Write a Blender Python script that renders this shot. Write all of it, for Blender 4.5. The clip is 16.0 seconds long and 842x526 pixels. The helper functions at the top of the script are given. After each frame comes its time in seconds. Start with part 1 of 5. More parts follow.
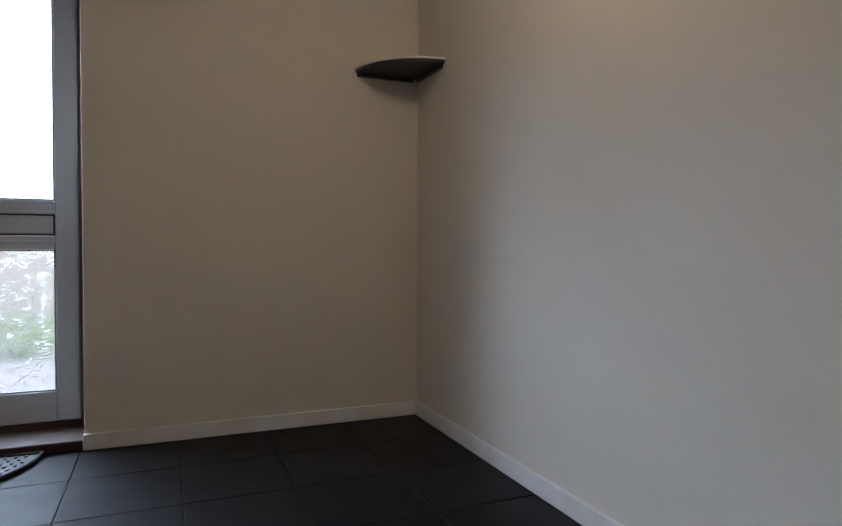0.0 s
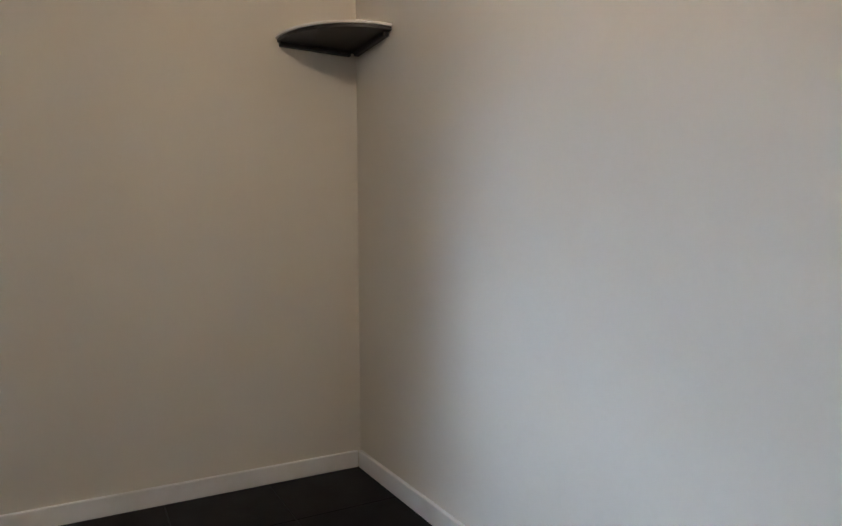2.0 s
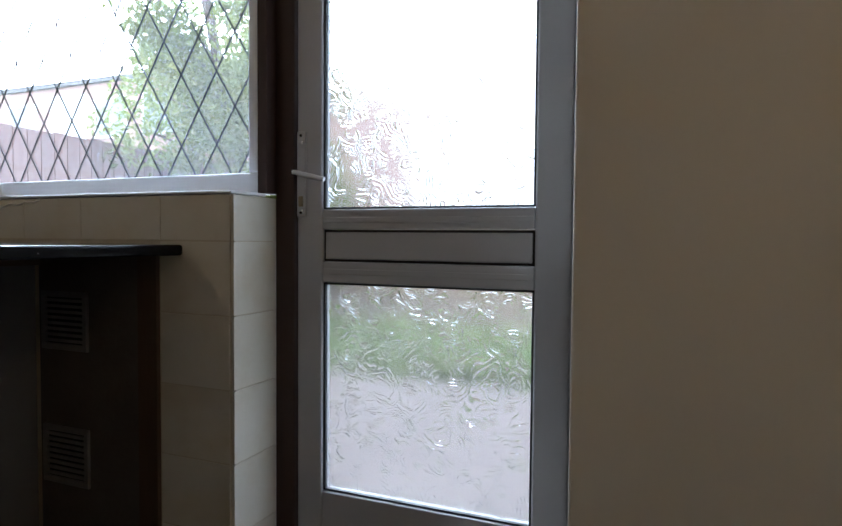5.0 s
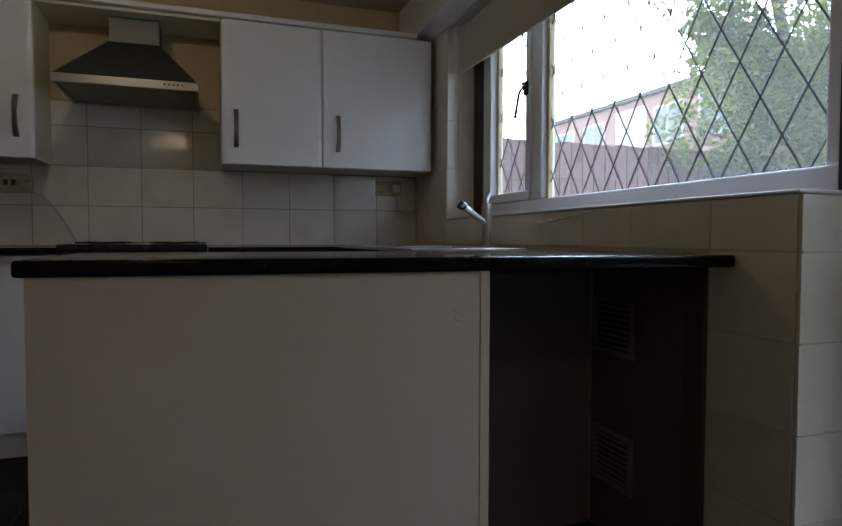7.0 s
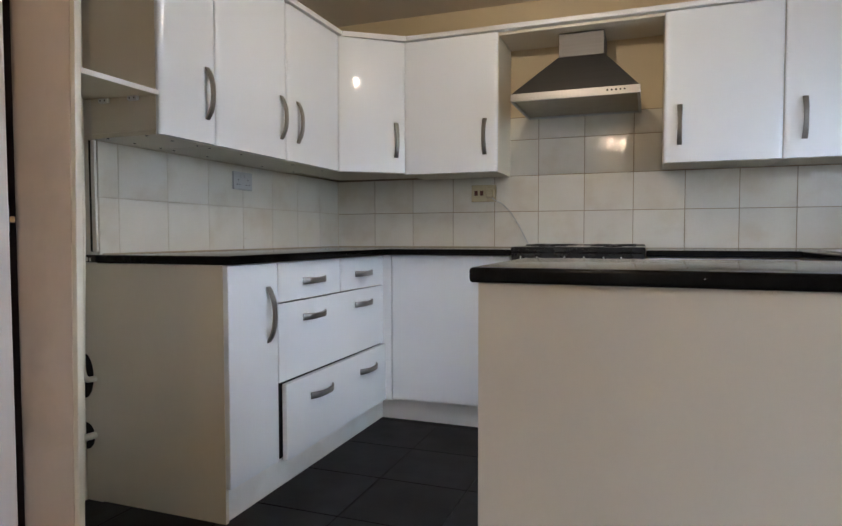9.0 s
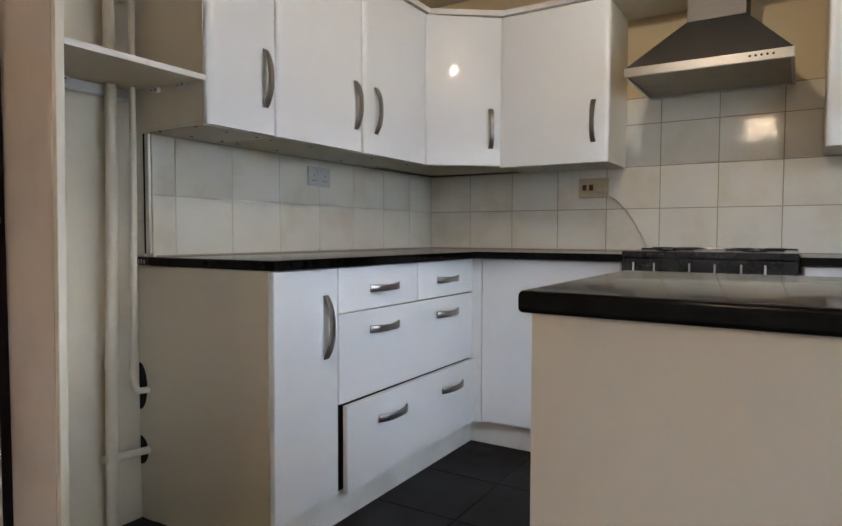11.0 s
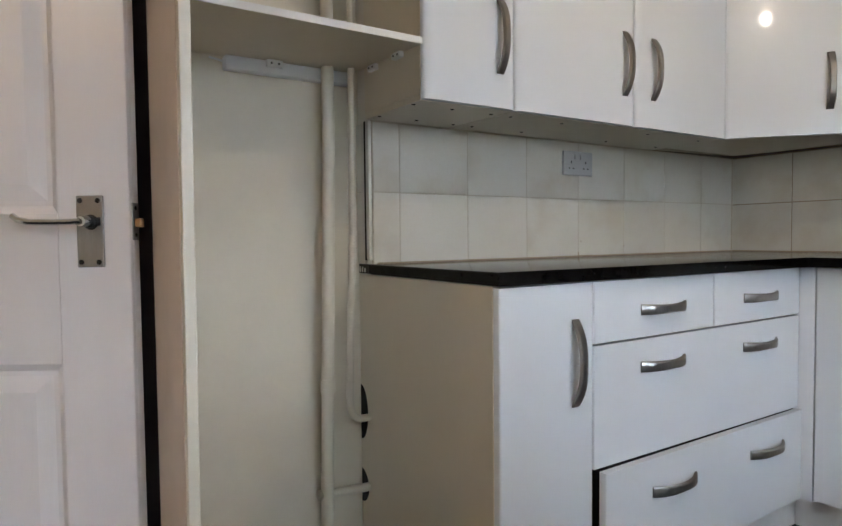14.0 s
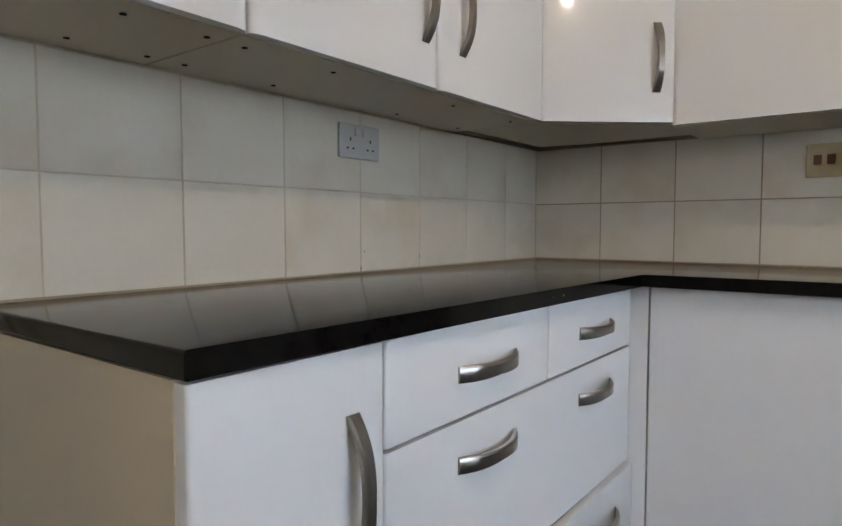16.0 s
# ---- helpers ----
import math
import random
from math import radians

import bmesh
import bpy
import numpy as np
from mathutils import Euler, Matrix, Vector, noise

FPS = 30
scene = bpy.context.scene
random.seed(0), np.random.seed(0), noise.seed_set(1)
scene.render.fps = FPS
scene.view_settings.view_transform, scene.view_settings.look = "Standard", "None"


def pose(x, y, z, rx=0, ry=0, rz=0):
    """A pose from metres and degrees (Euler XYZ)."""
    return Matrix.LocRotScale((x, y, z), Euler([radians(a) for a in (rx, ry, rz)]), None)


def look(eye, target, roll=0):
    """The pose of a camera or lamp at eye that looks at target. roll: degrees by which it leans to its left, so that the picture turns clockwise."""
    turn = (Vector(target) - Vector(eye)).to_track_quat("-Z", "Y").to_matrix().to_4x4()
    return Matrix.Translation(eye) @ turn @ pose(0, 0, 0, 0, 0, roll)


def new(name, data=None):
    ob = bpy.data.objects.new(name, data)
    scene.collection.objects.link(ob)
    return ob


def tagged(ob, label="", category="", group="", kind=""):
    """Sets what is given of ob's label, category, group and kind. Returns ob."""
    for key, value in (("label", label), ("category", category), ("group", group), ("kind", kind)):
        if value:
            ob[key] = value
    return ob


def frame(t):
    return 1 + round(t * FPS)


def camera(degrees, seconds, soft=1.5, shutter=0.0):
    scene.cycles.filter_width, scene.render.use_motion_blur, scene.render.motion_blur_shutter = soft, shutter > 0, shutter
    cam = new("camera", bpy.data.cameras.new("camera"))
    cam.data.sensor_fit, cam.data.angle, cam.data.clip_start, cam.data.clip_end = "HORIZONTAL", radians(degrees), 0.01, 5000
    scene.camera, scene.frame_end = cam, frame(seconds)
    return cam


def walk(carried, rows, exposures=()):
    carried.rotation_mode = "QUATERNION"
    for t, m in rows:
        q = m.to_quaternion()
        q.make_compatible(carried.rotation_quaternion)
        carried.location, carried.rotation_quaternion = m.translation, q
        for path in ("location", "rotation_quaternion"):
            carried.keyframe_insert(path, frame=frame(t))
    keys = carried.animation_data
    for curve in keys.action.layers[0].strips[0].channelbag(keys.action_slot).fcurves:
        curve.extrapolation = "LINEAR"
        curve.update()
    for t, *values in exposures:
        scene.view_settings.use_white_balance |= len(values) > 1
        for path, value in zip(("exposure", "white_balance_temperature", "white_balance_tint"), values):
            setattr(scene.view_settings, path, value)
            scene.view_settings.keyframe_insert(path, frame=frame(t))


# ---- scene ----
cam = camera(68.8, 16.0)
PATH = [
    (0, (0.229, -3.739, 0.815), (2.072, -4.512, 0.764), 0.2),
    (0.5, (0.272, -3.784, 0.853), (1.987, -4.811, 0.789), 0.4),
    (1, (0.373, -3.837, 0.876), (2.068, -4.895, 0.799), 0.3),
    (1.5, (0.572, -3.889, 0.882), (2.267, -4.947, 0.796), 0.2),
    (2, (0.757, -3.924, 0.888), (2.506, -4.891, 0.820), -0.4),
    (2.5, (0.961, -3.796, 0.898), (2.817, -4.538, 0.831), -0.4),
    (3, (1.141, -3.770, 0.909), (3.082, -4.247, 0.837), -0.3),
    (3.5, (1.311, -3.781, 0.920), (3.298, -3.983, 0.816), -0.4),
    (3.7, (1.377, -3.796, 0.928), (3.375, -3.819, 0.833), -0.1),
    (5.8, (1.873, -3.534, 0.918), (3.417, -2.266, 0.834), -0.1),
    (6, (1.895, -3.527, 0.913), (3.299, -2.105, 0.830), -0.2),
    (6.5, (1.873, -3.524, 0.914), (2.926, -1.826, 0.834), -0.0),
    (7, (1.836, -3.533, 0.943), (2.491, -1.645, 0.862), 0.1),
    (7.5, (1.819, -3.571, 0.956), (2.003, -1.581, 0.877), 0.1),
    (8, (1.827, -3.568, 0.959), (1.655, -1.577, 0.879), 0.1),
    (8.5, (1.837, -3.511, 0.961), (1.388, -1.564, 0.874), -0.0),
    (9, (1.848, -3.481, 0.963), (1.154, -1.607, 0.877), -0.1),
    (9.5, (1.858, -3.452, 0.974), (0.960, -1.667, 0.885), -0.1),
    (9.7, (1.862, -3.424, 0.978), (0.912, -1.666, 0.888), 0.0),
    (11.8, (1.811, -2.847, 0.970), (0.629, -1.236, 0.878), -0.2),
    (12, (1.806, -2.797, 0.965), (0.554, -1.240, 0.876), -0.3),
    (12.5, (1.793, -2.747, 0.966), (0.354, -1.360, 0.883), -0.3),
    (13, (1.760, -2.740, 0.967), (0.184, -1.511, 0.885), -0.4),
    (13.5, (1.704, -2.715, 0.970), (0.052, -1.590, 0.888), -0.4),
    (14, (1.550, -2.654, 0.976), (-0.127, -1.568, 0.892), -0.6),
    (14.5, (1.372, -2.550, 1.006), (-0.303, -1.462, 0.908), -0.4),
    (15, (1.243, -2.404, 0.991), (-0.396, -1.263, 0.893), -0.5),
    (15.5, (1.143, -2.220, 1.016), (-0.338, -0.881, 0.904), -0.3),
    (16, (1.083, -2.136, 1.015), (-0.130, -0.550, 0.902), 0.0),
]
EXPOSURES = [(0.0, 1.82, 5480, 13), (0.5, 2.4, 5400, 12), (1.0, 2.45, 5400, 11), (1.5, 2.47, 5400, 11), (2.0, 2.52, 5400, 11), (2.5, 2.82, 5350, 12), (3.0, 3.05, 5300, 13), (3.5, 3.0, 5250, 12), (3.7, 2.95, 5250, 12),
             (5.0, 1.35, 5700, 11), (5.8, 0.5, 5750, 11), (6.5, 0.38, 5800, 11), (7.0, 0.6, 5800, 11), (7.5, 1.25, 5750, 11),
             (8.0, 2.1, 5750, 12), (8.5, 2.47, 5750, 12), (9.0, 2.65, 5750, 12), (9.7, 2.75, 5800, 12), (12.0, 2.63, 5850, 11), (14.0, 2.72, 5850, 11), (16.0, 2.65, 6000, 12)]
walk(cam, [(t, look(eye, target, roll)) for t, eye, target, roll in PATH], EXPOSURES)

# ---- world, sun, lamps ----
SUN_EL, SUN_AZ = 32.0, 42.0
world = bpy.data.worlds.new("overcast")
scene.world = world
world.use_nodes = True
wt = world.node_tree
wt.nodes.clear()
w_out = wt.nodes.new("ShaderNodeOutputWorld")
w_bg = wt.nodes.new("ShaderNodeBackground")
w_sky = wt.nodes.new("ShaderNodeTexSky")
w_sky.sky_type = "NISHITA"
w_sky.sun_disc = False
w_sky.sun_elevation, w_sky.sun_rotation = radians(SUN_EL), radians(SUN_AZ)
w_sky.air_density, w_sky.dust_density, w_sky.ozone_density = 1.0, 6.0, 0.6
w_mix = wt.nodes.new("ShaderNodeMix")
w_mix.data_type = "RGBA"
w_mix.inputs[0].default_value = 0.8
w_mix.inputs[7].default_value = (36.0, 40.5, 46.0, 1)      # cloud cover
wt.links.new(w_sky.outputs[0], w_mix.inputs[6])
# an overcast sky is three times brighter overhead than at the horizon
w_tc, w_sep, w_ramp, w_mul = (wt.nodes.new("ShaderNode" + k) for k in ("TexCoord", "SeparateXYZ", "MapRange", "VectorMath"))
w_ramp.inputs[3].default_value, w_ramp.inputs[4].default_value = 0.45, 1.35
w_mul.operation = "MULTIPLY"
wt.links.new(w_tc.outputs["Generated"], w_sep.inputs[0])
wt.links.new(w_sep.outputs[2], w_ramp.inputs[0])
wt.links.new(w_mix.outputs[2], w_mul.inputs[0])
wt.links.new(w_ramp.outputs[0], w_mul.inputs[1])
wt.links.new(w_mul.outputs[0], w_bg.inputs[0])
w_bg.inputs[1].default_value = 0.105
wt.links.new(w_bg.outputs[0], w_out.inputs[0])

sun_data = bpy.data.lights.new("sun", "SUN")
sun_data.energy, sun_data.angle, sun_data.color = 4.0, radians(56), (0.82, 0.92, 1.0)
sun = new("sun", sun_data)
sun.matrix_world = look((0, 0, 0), (-math.sin(radians(SUN_AZ)) * math.cos(radians(SUN_EL)), -math.cos(radians(SUN_AZ)) * math.cos(radians(SUN_EL)), -math.sin(radians(SUN_EL))))
BULB_STRENGTH, DINING_STRENGTH = 245.0, 25.0


# ---- materials ----
def material(name, colour, rough=0.5, metal=0.0, second=None, scale=6.0, fine=90.0, bump=0.0, bump_scale=120.0, amount=0.5,
             per_object=0.0, coat=0.0, stretch=(1, 1, 1), ior=1.5, dirt=None, dirt_scale=2.5, rough_var=0.0):
    """Principled surface with two scales of variation, fine relief and optional stains."""
    m = bpy.data.materials.new(name)
    m.use_nodes = True
    nt = m.node_tree
    N, L = nt.nodes, nt.links
    b = N["Principled BSDF"]
    b.inputs["Roughness"].default_value = rough
    b.inputs["Metallic"].default_value = metal
    b.inputs["IOR"].default_value = ior
    b.inputs["Coat Weight"].default_value = coat
    b.inputs["Coat Roughness"].default_value = 0.07
    tc = N.new("ShaderNodeTexCoord")
    mp = N.new("ShaderNodeMapping")
    mp.inputs["Scale"].default_value = stretch
    L.new(tc.outputs["Object"], mp.inputs[0])
    second = second or tuple(c * 0.86 for c in colour)
    place = tc.outputs["Object"]
    if per_object:
        # alike pieces share a mesh: shift the pattern from piece to piece
        pi, pm, pa = N.new("ShaderNodeObjectInfo"), N.new("ShaderNodeMath"), N.new("ShaderNodeVectorMath")
        pm.operation, pm.inputs[1].default_value, pa.operation = "MULTIPLY", 40.0, "ADD"
        L.new(pi.outputs["Random"], pm.inputs[0])
        L.new(place, pa.inputs[0])
        L.new(pm.outputs[0], pa.inputs[1])
        place = pa.outputs[0]
        L.new(place, mp.inputs[0])
    n1, n2 = N.new("ShaderNodeTexNoise"), N.new("ShaderNodeTexNoise")
    n1.inputs["Scale"].default_value, n2.inputs["Scale"].default_value = scale, fine
    n1.inputs["Detail"].default_value = 5
    L.new(mp.outputs[0], n1.inputs[0])
    L.new(mp.outputs[0], n2.inputs[0])
    ad = N.new("ShaderNodeMath")
    ad.operation = "MULTIPLY_ADD"
    L.new(n2.outputs[0], ad.inputs[0])
    ad.inputs[1].default_value = 0.35
    L.new(n1.outputs[0], ad.inputs[2])
    mr = N.new("ShaderNodeMapRange")
    L.new(ad.outputs[0], mr.inputs[0])
    mr.inputs[1].default_value, mr.inputs[2].default_value = 0.45, 0.95
    mr.inputs[4].default_value = amount
    mx = N.new("ShaderNodeMix")
    mx.data_type = "RGBA"
    L.new(mr.outputs[0], mx.inputs[0])
    mx.inputs[6].default_value, mx.inputs[7].default_value = (*colour, 1), (*second, 1)
    last = mx.outputs[2]
    if dirt:
        n3 = N.new("ShaderNodeTexNoise")
        n3.inputs["Scale"].default_value, n3.inputs["Detail"].default_value = dirt_scale, 7
        L.new(place, n3.inputs[0])
        m3 = N.new("ShaderNodeMapRange")
        L.new(n3.outputs[0], m3.inputs[0])
        m3.inputs[1].default_value, m3.inputs[2].default_value, m3.inputs[4].default_value = 0.52, 0.75, 0.8
        x3 = N.new("ShaderNodeMix")
        x3.data_type = "RGBA"
        L.new(m3.outputs[0], x3.inputs[0])
        L.new(last, x3.inputs[6])
        x3.inputs[7].default_value = (*dirt, 1)
        last = x3.outputs[2]
    if per_object:
        oi = N.new("ShaderNodeObjectInfo")
        hs = N.new("ShaderNodeHueSaturation")
        r2 = N.new("ShaderNodeMapRange")
        L.new(oi.outputs["Random"], r2.inputs[0])
        r2.inputs[3].default_value, r2.inputs[4].default_value = 1 - per_object, 1 + per_object
        L.new(r2.outputs[0], hs.inputs["Value"])
        L.new(last, hs.inputs["Color"])
        last = hs.outputs[0]
    L.new(last, b.inputs["Base Color"])
    if rough_var:
        r3 = N.new("ShaderNodeMapRange")
        L.new(n1.outputs[0], r3.inputs[0])
        r3.inputs[1].default_value, r3.inputs[2].default_value = 0.3, 0.7
        r3.inputs[3].default_value, r3.inputs[4].default_value = max(0.02, rough - rough_var), rough + rough_var
        L.new(r3.outputs[0], b.inputs["Roughness"])
    if bump:
        nb = N.new("ShaderNodeTexNoise")
        nb.inputs["Scale"].default_value, nb.inputs["Detail"].default_value = bump_scale, 3
        L.new(mp.outputs[0], nb.inputs[0])
        bp = N.new("ShaderNodeBump")
        bp.inputs["Strength"].default_value, bp.inputs["Distance"].default_value = bump, 0.004
        L.new(nb.outputs[0], bp.inputs["Height"])
        L.new(bp.outputs[0], b.inputs["Normal"])
    return m


M_WALL = material("cream_paint", (0.70, 0.65, 0.565), 0.6, second=(0.66, 0.605, 0.515), scale=3, bump=0.12, bump_scale=60, amount=0.6)
# cream wall paint with the lamp's warmth put into its colour
M_ALCOVE = material("lamp_warmed_cream_paint", (0.73, 0.655, 0.515), 0.55, second=(0.67, 0.595, 0.455), scale=2.5, bump=0.12, bump_scale=40, amount=0.7, dirt=(0.60, 0.52, 0.40), dirt_scale=1.6)
# ochre holds both grease yellowing and the bulb's warm glow
M_NORTH = material("greasy_bulb_warmed_paint", (0.64, 0.52, 0.32), 0.5, second=(0.57, 0.455, 0.27), scale=3, bump=0.12, bump_scale=60, amount=0.6)
M_CEIL = material("ceiling_paint", (0.62, 0.55, 0.44), 0.7, second=(0.57, 0.50, 0.395), scale=3, bump=0.15, bump_scale=60)
M_WHITE = material("white_gloss_wood", (0.80, 0.78, 0.76), 0.32, second=(0.73, 0.70, 0.66), scale=4, bump=0.05, bump_scale=40, dirt=(0.6, 0.55, 0.47), dirt_scale=3)
M_DOORW = material("white_door_paint", (0.72, 0.655, 0.62), 0.28, second=(0.67, 0.605, 0.57), scale=4, bump=0.06, bump_scale=30, stretch=(6, 6, 0.6))
M_GLOSS = material("white_gloss_front", (0.79, 0.80, 0.815), 0.25, second=(0.76, 0.765, 0.77), scale=2, amount=0.6, bump=0.01, bump_scale=12, coat=0.42, ior=1.3)
M_CARC = material("beige_board", (0.69, 0.622, 0.495), 0.42, second=(0.63, 0.56, 0.43), scale=3, bump=0.04, stretch=(1, 1, 0.3))
M_PANEL = material("cream_end_panel", (0.66, 0.59, 0.487), 0.42, second=(0.62, 0.55, 0.448), scale=3, bump=0.04, dirt=(0.57, 0.51, 0.44), dirt_scale=2)
M_STUB = material("stained_board", (0.61, 0.50, 0.405), 0.5, second=(0.54, 0.435, 0.34), scale=4, bump=0.05, stretch=(1, 1, 0.25), dirt=(0.46, 0.37, 0.29), dirt_scale=5)
M_TOP = material("black_worktop", (0.004, 0.0036, 0.0036), 0.10, second=(0.011, 0.010, 0.0095), scale=30, fine=260, bump=0.02, bump_scale=150, amount=0.8, rough_var=0.03, ior=1.22)
M_TILE = material("white_wall_tile", (0.72, 0.68, 0.59), 0.055, second=(0.65, 0.59, 0.475), scale=5, bump=0.22, bump_scale=16, per_object=0.014, dirt=(0.62, 0.545, 0.42), dirt_scale=5.0, amount=0.6)
M_GROUT = material("stained_grout", (0.58, 0.51, 0.39), 0.8, second=(0.44, 0.36, 0.25), scale=9, bump=0.2)
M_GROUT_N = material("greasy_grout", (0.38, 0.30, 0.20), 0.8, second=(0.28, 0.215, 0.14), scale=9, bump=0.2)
M_STEEL = material("brushed_steel", (0.52, 0.51, 0.49), 0.30, 1.0, second=(0.42, 0.41, 0.40), scale=3, fine=40, stretch=(1, 60, 60), bump=0.03, amount=0.5)
M_CANOPY = material("dull_brushed_steel", (0.16, 0.152, 0.144), 0.54, 1.0, second=(0.13, 0.123, 0.116), scale=2, fine=6, stretch=(1, 1, 40), bump=0.0, amount=0.6)
M_HANDLE = material("brushed_nickel", (0.31, 0.29, 0.266), 0.36, 1.0, second=(0.23, 0.214, 0.196), scale=12, stretch=(10, 10, 2), amount=0.6)
M_CHROME = material("chrome", (0.66, 0.66, 0.66), 0.12, 1.0, second=(0.56, 0.56, 0.55), scale=8)
M_BLACK = material("black_enamel", (0.012, 0.012, 0.013), 0.18, second=(0.02, 0.02, 0.02), scale=10, bump=0.02)
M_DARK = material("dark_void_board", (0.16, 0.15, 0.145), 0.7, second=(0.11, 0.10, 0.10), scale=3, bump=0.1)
M_FLOOR = material("dark_slate_tile", (0.008, 0.0075, 0.009), 0.45, second=(0.013, 0.012, 0.014), scale=7, fine=60, bump=0.05, bump_scale=40, per_object=0.10, rough_var=0.05, ior=1.22)
M_JOINT = material("grey_floor_joint", (0.020, 0.019, 0.019), 0.85, second=(0.02, 0.019, 0.018), scale=12, bump=0.2)
M_UPVC = material("white_upvc", (0.74, 0.74, 0.76), 0.35, second=(0.68, 0.68, 0.69), scale=4, bump=0.02)
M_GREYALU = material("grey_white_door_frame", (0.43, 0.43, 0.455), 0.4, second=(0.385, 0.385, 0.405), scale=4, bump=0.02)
M_BROWN = material("dark_brown_wood", (0.045, 0.020, 0.014), 0.6, second=(0.026, 0.012, 0.008), scale=6, stretch=(8, 8, 0.7), bump=0.1, bump_scale=20)
M_SEAL = material("black_rubber_seal", (0.012, 0.012, 0.012), 0.6, scale=9)
M_LEAD = material("lead_came", (0.045, 0.05, 0.05), 0.55, 0.3, second=(0.09, 0.09, 0.085), scale=40, amount=0.7)
M_BRASS = material("yellowed_bead", (0.55, 0.47, 0.26), 0.5, second=(0.44, 0.38, 0.22), scale=20)
M_BLIND = material("cream_blind_fabric", (0.50, 0.46, 0.38), 0.85, second=(0.44, 0.40, 0.33), scale=6, fine=300, bump=0.15, bump_scale=300)
M_PIPE = material("painted_pipe", (0.70, 0.63, 0.50), 0.4, second=(0.61, 0.54, 0.41), scale=9, bump=0.15, bump_scale=30)
M_PLASTIC = material("white_plastic", (0.75, 0.75, 0.74), 0.32, second=(0.69, 0.69, 0.67), scale=9)
M_BRASSY = material("tarnished_brass", (0.50, 0.29, 0.12), 0.38, 0.8, second=(0.33, 0.19, 0.09), scale=60)
M_GREYP = material("grey_plastic", (0.48, 0.47, 0.45), 0.3, second=(0.42, 0.41, 0.39), scale=9)
M_YELLOW = material("yellowed_plastic", (0.50, 0.41, 0.25), 0.4, second=(0.40, 0.31, 0.17), scale=25, amount=0.8)
M_RED = material("dark_red_switch", (0.09, 0.02, 0.012), 0.35, scale=20)
M_HOLE = material("dark_hole", (0.01, 0.009, 0.008), 0.9, scale=9)
M_BATTEN = material("raw_dark_timber", (0.10, 0.060, 0.035), 0.75, second=(0.06, 0.035, 0.02), scale=8, stretch=(8, 8, 0.6), bump=0.2, bump_scale=30)
M_SHELFD = material("dark_shelf_laminate", (0.014, 0.012, 0.012), 0.45, second=(0.022, 0.018, 0.018), scale=15)
M_MAT = material("rubber_mat", (0.022, 0.022, 0.023), 0.6, second=(0.035, 0.035, 0.035), scale=25, bump=0.3, bump_scale=60)
M_HALL = material("hall_wall", (0.20, 0.15, 0.11), 0.8, scale=4)
M_FENCE = material("red_brown_fence", (0.175, 0.092, 0.076), 0.8, second=(0.12, 0.064, 0.055), scale=3, fine=30, stretch=(6, 6, 0.5), bump=0.3, bump_scale=15, per_object=0.15)
M_BRICK = material("red_brick", (0.40, 0.25, 0.21), 0.85, second=(0.32, 0.19, 0.16), scale=2, fine=18, bump=0.4, bump_scale=12, amount=0.8)
M_RENDER = material("pale_render", (0.44, 0.34, 0.27), 0.85, second=(0.36, 0.28, 0.22), scale=2, fine=20, bump=0.3, bump_scale=15)
M_ROOF = material("grey_roof", (0.13, 0.12, 0.12), 0.8, second=(0.08, 0.075, 0.075), scale=3)
M_CLAD = material("white_cladding", (0.70, 0.69, 0.67), 0.6, second=(0.62, 0.61, 0.58), scale=2)
# grey-blue of the far panes is the reflected sky, painted in
M_PANE = material("sky_toned_far_glass", (0.30, 0.32, 0.35), 0.10, second=(0.22, 0.24, 0.27), scale=1.5, amount=0.8)
M_LEAF = material("garden_leaves", (0.10, 0.145, 0.03), 0.8, second=(0.22, 0.18, 0.05), scale=1.2, fine=9, amount=0.9)
_nt = M_LEAF.node_tree
_tr, _mx = _nt.nodes.new("ShaderNodeBsdfTranslucent"), _nt.nodes.new("ShaderNodeMixShader")
_tr.inputs[0].default_value = (0.25, 0.31, 0.08, 1)
_mx.inputs[0].default_value = 0.35
_nt.links.new(_nt.nodes["Principled BSDF"].outputs[0], _mx.inputs[1])
_nt.links.new(_tr.outputs[0], _mx.inputs[2])
_nt.links.new(_mx.outputs[0], _nt.nodes["Material Output"].inputs[0])
M_GRASS = material("grass_blades", (0.17, 0.25, 0.06), 0.6, second=(0.25, 0.25, 0.09), scale=2, fine=12, amount=0.9)
M_BARK = material("bark", (0.10, 0.075, 0.055), 0.9, second=(0.06, 0.045, 0.035), scale=5, stretch=(6, 6, 1), bump=0.6, bump_scale=15)
M_PAVE = material("pinkish_patio_slab", (0.150, 0.112, 0.098), 0.85, second=(0.118, 0.088, 0.078), scale=3, fine=25, bump=0.25, bump_scale=25, per_object=0.08)
M_SOIL = material("garden_ground", (0.12, 0.13, 0.07), 0.95, second=(0.08, 0.10, 0.04), scale=0.8, fine=8, bump=0.5, bump_scale=6)
M_SCUFF = material("scuff_mark", (0.50, 0.42, 0.345), 0.6, scale=40)
M_STAIN = material("rusty_stain", (0.30, 0.19, 0.10), 0.7, second=(0.42, 0.31, 0.19), scale=60, amount=0.9)
M_FILTER = material("greasy_filter", (0.30, 0.25, 0.17), 0.4, 0.7, second=(0.20, 0.16, 0.10), scale=12)


